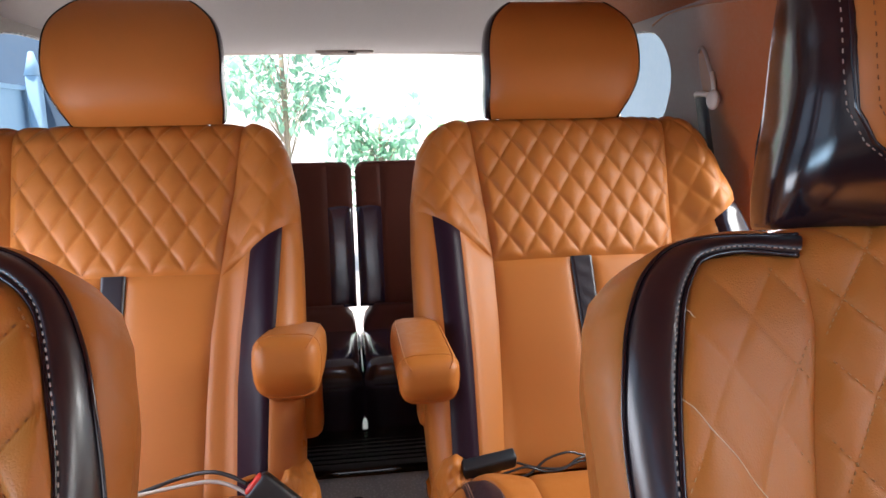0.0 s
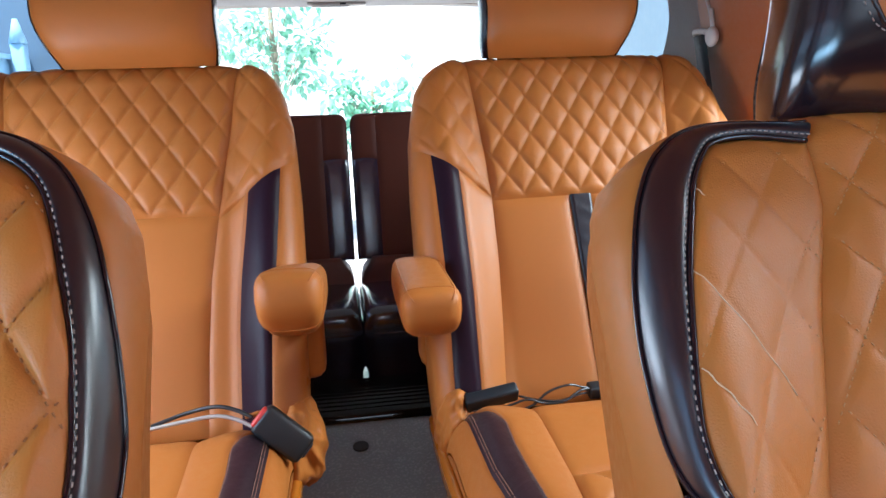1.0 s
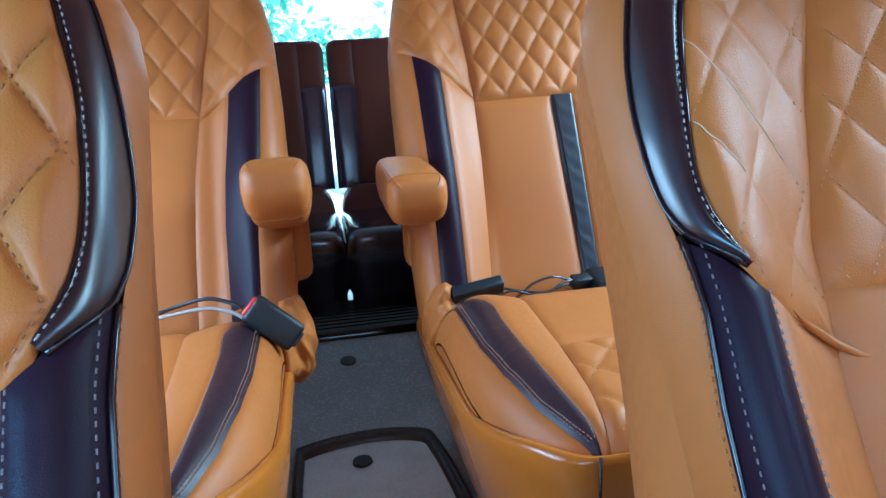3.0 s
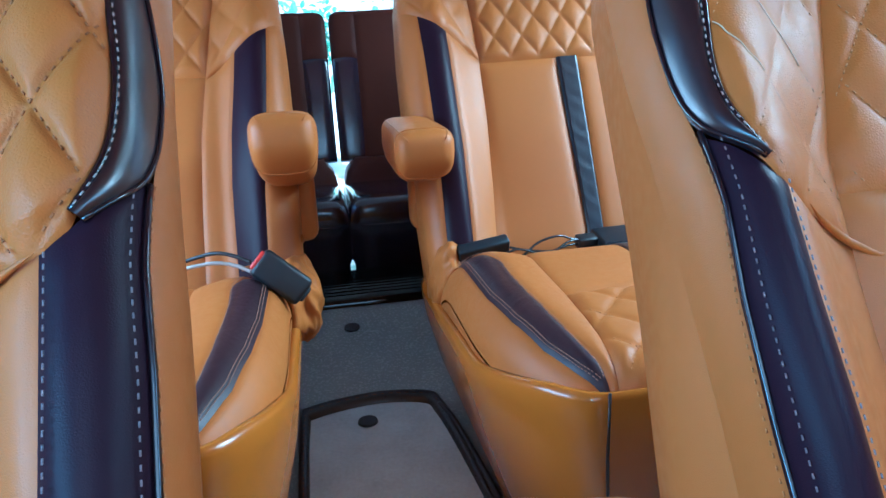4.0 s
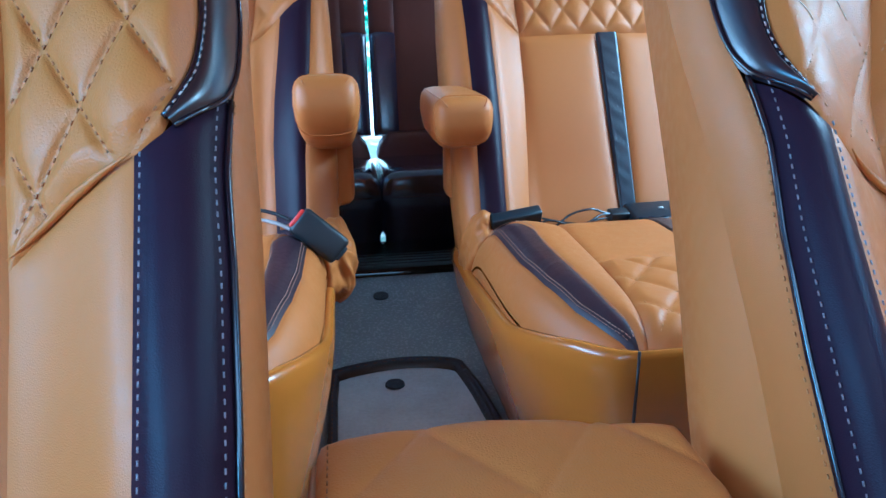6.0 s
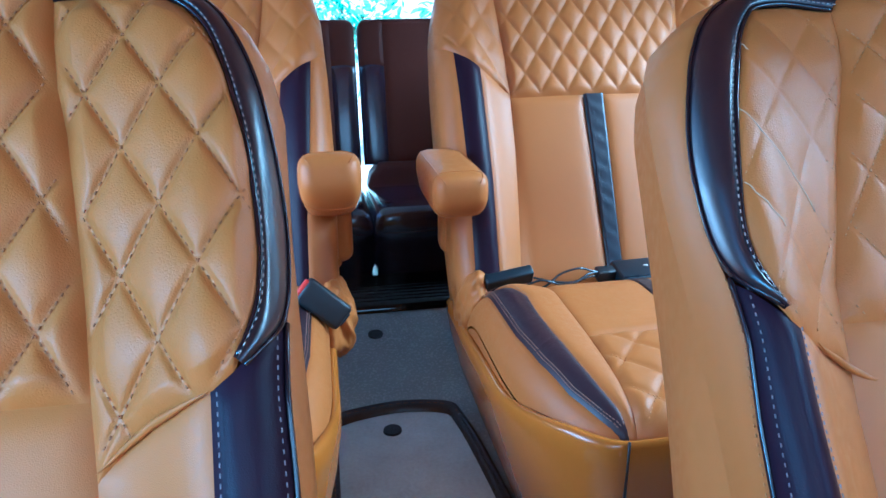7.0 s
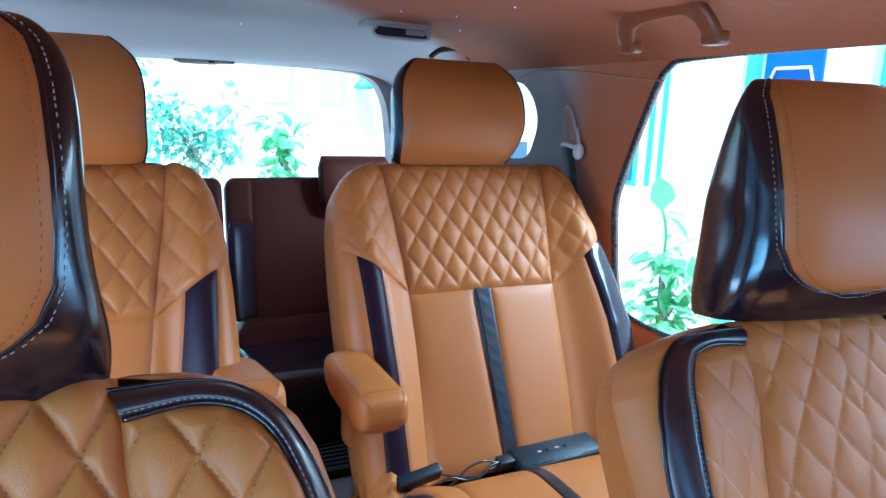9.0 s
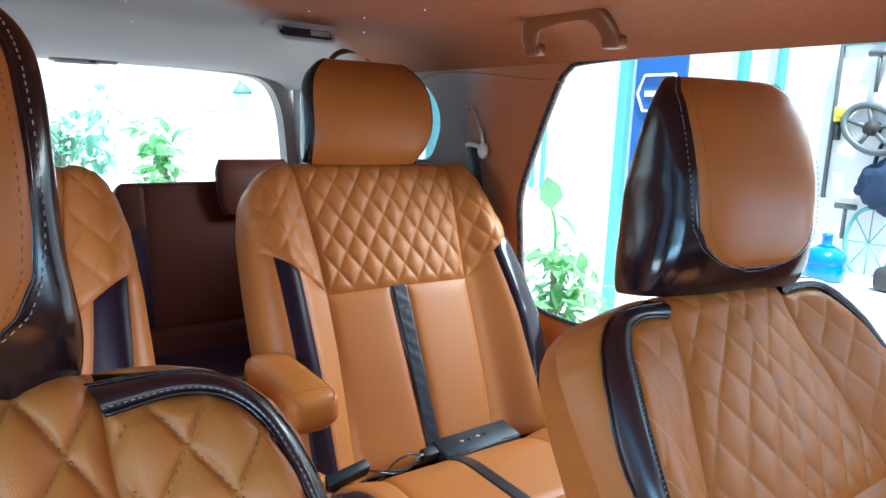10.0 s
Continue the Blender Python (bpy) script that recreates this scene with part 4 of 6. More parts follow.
        def side_panel(name, lo, hi, z0, z1, nu, nv, mat, lab="", warp=0, free="", puff=0.004, wt=False):
            if m > 0:
                g = panel(sk, lo, hi, z0, z1, nu, nv, puff, warp=warp, free=free, warp_top=wt)
            else:
                g = panel(sk, neg(hi), neg(lo), lambda s: z0(1 - s), lambda s: z1(1 - s), nu, nv, puff, warp=-warp, free=free.replace("r", "l"), warp_top=wt)
            return part(name, g, mat, backrest, lab)
        side_panel("inner_bolster", S, D1, flat(0.30), low(float(S(0.52)), float(D1(0.54))), 16, 40, TAN_SMOOTH)
        side_panel("dark_stripe", D1, D2, flat(0.30), low(float(D1(0.54)), float(D2(0.565))), 16, 50, STRIPE, "glossy dark brown leather stripe", puff=0.003)
        side_panel("outer_bolster", OU, W, flat(0.30), flat(0.778), 18, 110, TAN_SMOOTH, "smooth tan leather", warp=1, free="rt", wt=True)
        for name, curve, off, z1, th in (("stripe_stitching", D1, -0.004, 0.545, THREAD_GREY), ("stripe_stitching", D2, 0.004, 0.568, THREAD_GREY),
                                         ("bolster_stitching", D2, -0.0016, 0.575, THREAD_TAN)):
            zs = np.linspace(0.31, z1, 60)
            part(name, stitches([tuple(p) for p in sk.at(m * (curve(zs) - off), zs, 0.0019)], 0.0023, 0.0014, 0.00036, sk.n), th, backrest)
        part("stripe_welt", tube([tuple(p) for p in sk.at(m * D2(np.linspace(0.30, 0.572, 40)), np.linspace(0.30, 0.572, 40), 0.0008)], 0.0017, 6), DARK, backrest)
        us = np.linspace(0.136, 0.198, 20)
        part("wing_fold", tube([tuple(p) for p in sk.at(m * us, foot(us), 0.001)], [0.0024 * math.sin(math.pi * (i + 0.6) / 20.2) for i in range(20)], 6), TAN, backrest)
        across = lambda u, z: (abs(u) - float(S(z))) / (0.232 + g - float(S(z)))
        inside = lambda u, z: m * u > 0 and 0.03 < across(u, z) < 0.98 and float(zb(across(u, z))) + 0.003 < z < float(zt(across(u, z))) - 0.004
        box = (0.10, 0.235, 0.50, 0.745) if m > 0 else (-0.235, -0.10, 0.50, 0.745)
        part("quilt_stitching", quilt_stitches(sk, inside, Q[0], Q[1], box, Q[3], Q[4], 0.0013 + 0.14 * puffs[0], 0.0022, 0.0026, thread_r), thread, backrest, thread_label)
    for half in ((-0.16, 0.0), (0.0, 0.16)):
        part("quilt_stitching", quilt_stitches(sk, lambda u, z: abs(u) < float(S(z)) - 0.003, QC[0], QC[1], (*half, low_seam + 0.004, 0.765), QC[3], QC[4], 0.0013 + 0.14 * puffs[1], 0.0022, 0.0026, thread_r), thread, backrest, thread_label)
    # headrest
    hd = Head(cx, side, (cx + head_dx, -0.7066 - side * 0.001, 0.7495 - side * 0.0035), 0.183, 0.238,
              lerp_curve([(0, 0.123), (0.1, 0.1285), (0.25, 0.121), (0.4, 0.116), (0.75, 0.1165), (1, 0.109)]),
              lerp_curve([(0, 0.040), (0.1, 0.060), (0.3, 0.071), (0.5, 0.077), (0.75, 0.064), (1, 0.043)]),
              lerp_curve([(0, -0.084), (0.3, -0.081), (0.5, -0.073), (0.75, -0.034), (1, 0.0115)]), 3.4, 0.195, 0.80, 0.155, 0.20)
    rows = hd.body(48)
    headrest = part("headrest", rings(rows), DARK, seat, "glossy dark brown leather headrest with tan front")
    wu = lerp_curve([(0.11, 0.018), (0.125, 0.040), (0.16, 0.060), (0.21, 0.075), (0.30, 0.086), (0.42, 0.089), (0.6, 0.090), (0.8, 0.089), (0.92, 0.086), (1, 0.074)])
    ts = np.concatenate([np.linspace(0.11, 0.30, 14), np.linspace(0.32, 0.72, 16), 0.72 + 0.275 * np.sin(np.linspace(0.1, 1, 12) * math.pi / 2)])
    P = np.zeros((33, len(ts), 3))
    for j, t in enumerate(ts):
        for i, sx in enumerate(np.sin(np.linspace(-1, 1, 33) * math.pi / 2)):
            rise = 0.006 * (1 - abs(sx) ** 8) * min(1, (t - 0.11) / 0.02) - 0.001
            P[i, j] = hd.surface(sx * float(wu(t)) * (1.13 if sx > 0 else 1.0), float(t), rise)
    part("front_cover", grid(P, flip=side > 0), TAN_SMOOTH, headrest, "smooth tan leather, U-shaped")
    rim = [tuple(P[0, j]) for j in range(len(ts) - 1, -1, -1)] + [tuple(P[i, 0]) for i in range(1, 32)] + [tuple(P[32, j]) for j in range(len(ts))]
    part("piping", tube(rim, 0.0020, 6), DARK, headrest)
    for off, th, nm in ((0.006, THREAD_PALE, "outer_stitching"), (-0.009, THREAD_BROWN, "inner_stitching")):
        line = []
        for t in list(ts[::-1][1:]):
            line.append(hd.surface(-float(wu(t)) - off, float(t), 0.001 if off > 0 else 0.0055))
        line += [hd.surface(uu, 0.11 - off / 0.36, 0.0012 if off > 0 else 0.0045) for uu in (-0.012, 0.012)]
        for t in list(ts[1:-1]):
            line.append(hd.surface(float(wu(t)) * 1.13 + off * 0.6, float(t), 0.001 if off > 0 else 0.0055))
        part(nm, stitches(line, 0.0026, 0.0018, 0.00034, hd.n), th, headrest)
    posts(headrest, hd, 0.77)
    # lengths of pale thread that stand proud of the quilting
    if side > 0:
        for a, b in (((0.155, 0.664), (0.206, 0.607)), ((0.173, 0.715), (0.188, 0.698)), ((0.144, 0.620), (0.166, 0.595))):
            n = 14
            us, zs = np.linspace(a[0] - cx, b[0] - cx, n), np.linspace(a[1], b[1], n)
            part("loose_thread", tube([tuple(p) for p in sk.at(us + 0.0008 * np.sin(np.arange(n) * 1.3), zs, 0.0022)], 0.0004, 5), THREAD_LOOSE, backrest, "pale loose thread")
    # cushion and base, mostly out of sight
    part("cushion", rbox((0.50, 0.50, 0.13), (cx, -1.30, 0.27), 0.05, 4), TAN, seat, "tan leather seat cushion")
    part("base", rbox((0.42, 0.40, 0.21), (cx, -1.25, 0.105), 0.02, 2), BLACK_PLASTIC, seat)
    return seat


def rear_seat(cx, side, label, with_head):
    """A third-row seat in red-brown leather with a black inner patch and a black cushion."""
    seat = thing("rear_seat", (cx, 0.7, 0.0), label, "car seat", "third row seats")
    W = lerp_curve([(0.725, 0.272), (0.715, 0.284), (0.70, 0.290), (0.30, 0.290)])
    sk = Skin((0.822, 0.208, 0.311), cx, side, W, flat(0.235), flat(0.0), 0.6, 0.012, 0.31, 0.725, 0.02)
    sh = back_shell(sk, 0.10)
    back = part("backrest", sh, BROWN, seat, "red-brown leather backrest")
    part("front_panel", panel(sk, flat(-0.218), flat(0.225), flat(0.31), flat(0.725), 50, 60, 0.004, warp_top=True, free="t"), BROWN, back)
    part("upper_wing", panel(sk, lambda z: -W(z), flat(-0.218), flat(0.592), flat(0.725), 16, 24, 0.004, warp=-1, warp_top=True, free="lt"), BROWN, back)
    part("outer_bolster", panel(sk, flat(0.225), W, flat(0.31), flat(0.725), 16, 50, 0.004, warp=1, warp_top=True, free="rt"), BROWN, back)
    part("black_patch", panel(sk, lambda z: -W(z), flat(-0.218), flat(0.31), lambda s: 0.592 + 0.010 * (1 - (2 * s - 1) ** 2), 14, 40, 0.003, warp=-1, free="l"), BLACK_LEATHER, back, "glossy black leather patch")
    u = np.linspace(-0.25, 0.25, 60)
    crown = [tuple(p) for p in sk.at(u, 0.7185 + 0.002 * np.sin(u * 160), 0.0015)]
    part("top_seam", tube(crown, 0.0018, 6), BROWN, back)
    # lower part of the backrest, rounded towards the gap
    rows = []
    for z, x0 in ((0.318, -0.250), (0.300, -0.258), (0.280, -0.276), (0.25, -0.284), (0.17, -0.286)):
        rows.append([(cx + side * a, 0.80 + 0.208 * (z - 0.311) + b, z) for a, b in ((x0, 0.0), (x0 + 0.02, -0.018), (0.27, -0.018), (0.285, 0.0), (0.285, 0.09), (x0, 0.09))])
    part("lower_back", rings(rows), BROWN, back)
    # cushion with a rolled front edge and a skirt
    prof = [(0.83, 0.250), (0.66, 0.262), (0.56, 0.268), (0.505, 0.268), (0.478, 0.258), (0.468, 0.240), (0.466, 0.21), (0.475, 0.15), (0.482, 0.085)]
    prof = curved_path([(*p, 0) for p in prof], 30)
    us = np.concatenate([[-0.2935, -0.292, -0.284, -0.268], np.linspace(-0.245, 0.26, 14), [0.272, 0.28, 0.285]])
    drop = {0: 0.05, 1: 0.02, 2: 0.008, 3: 0.002}
    P = np.zeros((len(us), len(prof), 3))
    for i, uu in enumerate(us):
        for j, q in enumerate(prof):
            dd = drop.get(i, drop.get(len(us) - 1 - i, 0.0))
            low = 0.0
            if i < 3 and q[0] < 0.5:
                low = 0.006 * min(1.0, max(0.0, (0.262 - q[1]) / 0.02)) - 0.011 * min(1.0, max(0.0, (0.128 - q[1]) / 0.025))
            P[i, j] = (cx + side * (uu - low), q[0] + dd * 0.6, q[1] - dd * (1 if q[1] > 0.2 else 0.2))
    cush = part("cushion", grid(P, flip=side < 0), BLACK_LEATHER, seat, "glossy black leather seat cushion")
    part("skirt_seam", tube([(cx + side * uu, 0.4665, 0.205) for uu in np.linspace(-0.27, 0.27, 20)], 0.002, 6), BLACK_LEATHER, cush)
    part("frame", rbox((0.54, 0.30, 0.10), (cx, 0.66, 0.10), 0.01, 2), BLACK_PLASTIC, seat)
    if with_head:
        hd = Head(cx, side, (cx + 0.089, 0.858, 0.628), 0.14, 0.165,
                  lerp_curve([(0, 0.095), (0.2, 0.112), (0.8, 0.115), (1, 0.10)]), lerp_curve([(0, 0.03), (0.5, 0.04), (1, 0.03)]),
                  lerp_curve([(0, -0.01), (1, -0.03)]), 4.0)
        head = part("headrest", rings(hd.body(36)), BROWN, seat, "low red-brown leather headrest")
        part("headrest_piping", tube([hd.surface(-0.11 + 0.22 * k / 20, 0.06, 0.0) for k in range(21)], 0.002, 6), BROWN, head)
    return seat


RIGHT_CHAIR = dict(
    outer_edge=[(0.785, 0.272), (0.752, 0.283), (0.70, 0.295), (0.66, 0.304), (0.60, 0.320), (0.50, 0.334), (0.42, 0.330), (0.35, 0.302), (0.28, 0.285)],
    broad=1.035, arm=(-0.276, 1.066, 0.763, 1.018, 0.0),
    aisle=([(0.842, 0.186), (0.73, 0.176), (0.66, 0.170), (0.60, 0.167), (0.50, 0.168), (0.40, 0.175), (0.30, 0.184)], [(0.64, 0.224), (0.45, 0.2225), (0.30, 0.228)], [(0.67, 0.269), (0.60, 0.266), (0.45, 0.264), (0.30, 0.268)]),
    outer=([(0.842, 0.190), (0.704, 0.172), (0.596, 0.158), (0.51, 0.153), (0.41, 0.146), (0.30, 0.132)], [(0.66, 0.229), (0.63, 0.232), (0.57, 0.241), (0.51, 0.248), (0.30, 0.252)], [(0.70, 0.286), (0.66, 0.297), (0.60, 0.312), (0.50, 0.325), (0.42, 0.321), (0.35, 0.294), (0.30, 0.280)]))
LEFT_CHAIR = dict(
    broad=0.972, arm=(-0.265, 1.17, 0.98, 1.229, -0.20),
    aisle=([(0.842, 0.187), (0.726, 0.174), (0.667, 0.164), (0.587, 0.152), (0.50, 0.140), (0.40, 0.135), (0.30, 0.133)], [(0.64, 0.204), (0.575, 0.197), (0.50, 0.187), (0.43, 0.182), (0.30, 0.182)], [(0.66, 0.255), (0.575, 0.249), (0.49, 0.242), (0.41, 0.233), (0.30, 0.229)]),
    outer=([(0.842, 0.188), (0.72, 0.178), (0.592, 0.165), (0.45, 0.162), (0.30, 0.160)], [(0.70, 0.229), (0.54, 0.224), (0.30, 0.213)], [(0.66, 0.272), (0.54, 0.268), (0.30, 0.260)]))
RIGHT_SHAPE = dict(
    fall=9, flank=[(0.62, 0.2525), (0.50, 0.253), (0.30, 0.255)], flare=[(0.62, 0.0), (0.55, 0.004), (0.50, 0.009), (0.43, 0.018), (0.30, 0.030)],
    centre_seam=[(0.778, 0.105), (0.73, 0.105), (0.706, 0.108), (0.673, 0.119), (0.642, 0.131), (0.62, 0.138), (0.596, 0.146), (0.567, 0.156), (0.50, 0.162), (0.30, 0.165)],
    wing_top=[(0, 0.752), (0.30, 0.754), (0.52, 0.749), (0.62, 0.738), (0.71, 0.718), (0.82, 0.678), (0.90, 0.642), (0.965, 0.614), (1, 0.594)],
    wing_foot=[(0, 0.520), (0.20, 0.527), (0.45, 0.533), (0.68, 0.541), (0.81, 0.546), (0.91, 0.554), (0.95, 0.566), (0.98, 0.578), (1, 0.590)],
    band_inner=[(0.107, 0.751), (0.145, 0.7545), (0.174, 0.749), (0.186, 0.738), (0.199, 0.717), (0.213, 0.680), (0.224, 0.643), (0.2315, 0.614), (0.235, 0.594), (0.2345, 0.578), (0.231, 0.565), (0.226, 0.554)],
    stripe_inner=[(0.56, 0.213), (0.50, 0.2155), (0.30, 0.215)],
    foot_line=[(0.150, 0.515), (0.159, 0.520), (0.173, 0.527), (0.192, 0.533), (0.21, 0.541), (0.222, 0.547), (0.232, 0.555), (0.242, 0.566), (0.25, 0.576)])
LEFT_SHAPE = dict(
    fall=6, flank=[(0.62, 0.239), (0.585, 0.241), (0.524, 0.245), (0.45, 0.247), (0.30, 0.248)], flare=[(0.62, 0.0), (0.30, 0.0)],
    centre_seam=[(0.778, 0.105), (0.727, 0.107), (0.70, 0.110), (0.675, 0.116), (0.646, 0.120), (0.597, 0.127), (0.553, 0.131), (0.50, 0.137), (0.30, 0.150)],
    wing_top=[(0, 0.752), (0.32, 0.753), (0.52, 0.750), (0.65, 0.742), (0.76, 0.728), (0.836, 0.706), (0.883, 0.683), (0.935, 0.661), (0.962, 0.641), (0.98, 0.618), (1, 0.597)],
    wing_foot=[(0, 0.510), (0.21, 0.525), (0.37, 0.533), (0.55, 0.539), (0.73, 0.544), (0.85, 0.551), (0.92, 0.565), (0.97, 0.579), (1, 0.592)],
    band_inner=[(0.107, 0.750), (0.145, 0.7535), (0.168, 0.750), (0.184, 0.742), (0.197, 0.728), (0.206, 0.706), (0.213, 0.682), (0.218, 0.661), (0.221, 0.641), (0.2235, 0.618), (0.224, 0.597), (0.222, 0.579), (0.217, 0.565), (0.212, 0.556)],
    stripe_inner=[(0.56, 0.198), (0.50, 0.1995), (0.45, 0.201), (0.30, 0.202)],
    foot_line=[(0.131, 0.512), (0.151, 0.525), (0.166, 0.533), (0.183, 0.539), (0.200, 0.544), (0.211, 0.551), (0.229, 0.568), (0.24, 0.577)])

middle_seat(0.395, 1, "quilted tan leather captain seat with control modules on its cushion", 0.310, 0.481, -0.008, (0.049, 0.072, -0.014, 0.61, 0.39), 0.0, RIGHT_CHAIR)
middle_seat(-0.375, -1, "quilted tan leather captain seat with a belt buckle on it", 0.272, 0.512, 0.014, (0.053, 0.078, 0.005, 0.404, 0.581), -0.032, LEFT_CHAIR)
front_seat(0.372, 1, "quilted tan leather front seat with loose pale quilting threads", THREAD_FADED, "pale loose quilting thread", 0.0003, 0.003, 0.004, 0.016, (0.0020, 0.0036), (0.049, 0.0715, 0.238, 0.071), (0.049, 0.0715, 0.744, 0.878), 0.5455, 0.84, RIGHT_SHAPE)
front_seat(-0.372, -1, "quilted tan leather front seat with brown quilting holes", HOLE, "brown stitched needle holes", 0.00042, -0.007, -0.006, -0.015, (0.0085, 0.0100), (0.0445, 0.075, 0.759, 0.931), (0.0445, 0.075, 0.156, 0.592), 0.546, 0.97, LEFT_SHAPE)
rear_seat(0.302, 1, "red-brown leather third-row seat with black cushion and headrest", True)
rear_seat(-0.288, -1, "red-brown leather third-row seat with black cushion", False)


# ---- loose and built-in small things ----
def console():
    """The centre console box between the front seats, with its quilted padded lid."""
    box = thing("centre_console", (-0.01, -1.1, 0.0), "tan leather centre console box with padded lid", "console")
    part("body", rbox((0.190, 0.42, 0.36), (-0.009, -1.125, 0.18), 0.015, 3), TAN_PLASTIC, box)
    s, t = np.linspace(-1, 1, 90)[:, None], np.linspace(0, 1, 110)[None, :] ** 1.5
    # plan: a slightly skewed, bowed rear edge with tight corners
    cx, hw = -0.009, 0.1015
    rear = lerp_curve([(-0.1105, -0.890), (-0.107, -0.8835), (-0.095, -0.8790), (-0.077, -0.8765), (-0.053, -0.8745), (-0.014, -0.8755), (0.038, -0.8835), (0.075, -0.8915), (0.088, -0.8965), (0.0925, -0.906)])
    x = cx + s * hw + 0 * t
    back = rear(x[:, :1])
    y = back + (-1.34 - back) * t
    d = np.minimum((1 - np.abs(s)) * hw, back - y)
    qa, qb = (x + 0.052) / 0.098 + (y + 0.885) / 0.13, (x + 0.052) / 0.098 - (y + 0.885) / 0.13
    da, db = np.abs(qa - np.round(qa)) * 0.087, np.abs(qb - np.round(qb)) * 0.087
    dq = np.minimum(da, db)
    z = 0.4015 + 0.002 * (1 - s * s) - 0.016 * np.exp(-d / 0.0035) + 0.0016 * (1 - np.exp(-(dq / 0.010) ** 1.6)) - 0.0009 * np.exp(-(dq / 0.0022) ** 2)
    lid = part("lid", grid(np.stack([x, y, z], -1), flip=True), TAN, box, "quilted tan leather lid")
    edge = [(cx + a * hw, float(rear(cx + a * hw)), 0.3855) for a in np.linspace(-1, 1, 50)]
    part("lid_piping", tube([(cx - hw, -1.33, 0.3855)] + edge + [(cx + hw, -1.33, 0.3855)], 0.0028, 8), TAN_SMOOTH, lid)
    v, f = rings([[(cx - hw, -1.33, 0.386), *[(e[0], e[1], 0.386) for e in edge], (cx + hw, -1.33, 0.386)],
                  [(cx - hw + 0.003, -1.33, 0.345), *[(cx + (e[0] - cx) * 0.97, e[1] - 0.004, 0.345) for e in edge], (cx + hw - 0.003, -1.33, 0.345)]], False, True)
    part("lid_side", (v, f), TAN, lid)
    part("side_welt", tube([(cx - hw + 0.001, -0.893, 0.390), (cx - hw, -1.0, 0.390), (cx - hw, -1.33, 0.390)], 0.0024, 6), THREAD_LOOSE, lid, "pale piping on the lid edge")
    part("side_stitching", stitches([(cx - hw + 0.008, -0.892, 0.4025), (cx - hw + 0.008, -1.1, 0.4025), (cx - hw + 0.008, -1.33, 0.4025)], 0.003, 0.003, 0.0004, (0, 0, 1)), THREAD_BROWN, lid)


console()


def buckle():
    """The belt buckle lying on the edge of the cushion, red button up."""
    b = thing("seat_belt_buckle", (-0.13, -0.22, 0.31), "black seat belt buckle with a red release button", "buckle")
    d = Vector((0.064, -0.012, -0.056)).normalized()
    face = Vector((-0.25, -0.75, 0.55))
    n = (face - d * face.dot(d)).normalized()
    turn = Matrix((d.cross(n), d, n)).transposed().to_4x4()
    c = Vector((-0.125, -0.256, 0.330))
    m = Matrix.Translation(c) @ turn
    part("body", rbox((0.043, 0.078, 0.031), c, 0.007, 3, turn), BLACK_PLASTIC, b)
    part("release_button", rbox((0.030, 0.010, 0.022), m @ Vector((0, -0.0375, 0.002)), 0.003, 2, turn), RED, b, "red release button")
    part("webbing_stub", rbox((0.024, 0.020, 0.008), m @ Vector((0, 0.034, -0.008)), 0.003, 2, turn), BELT, b)


buckle()


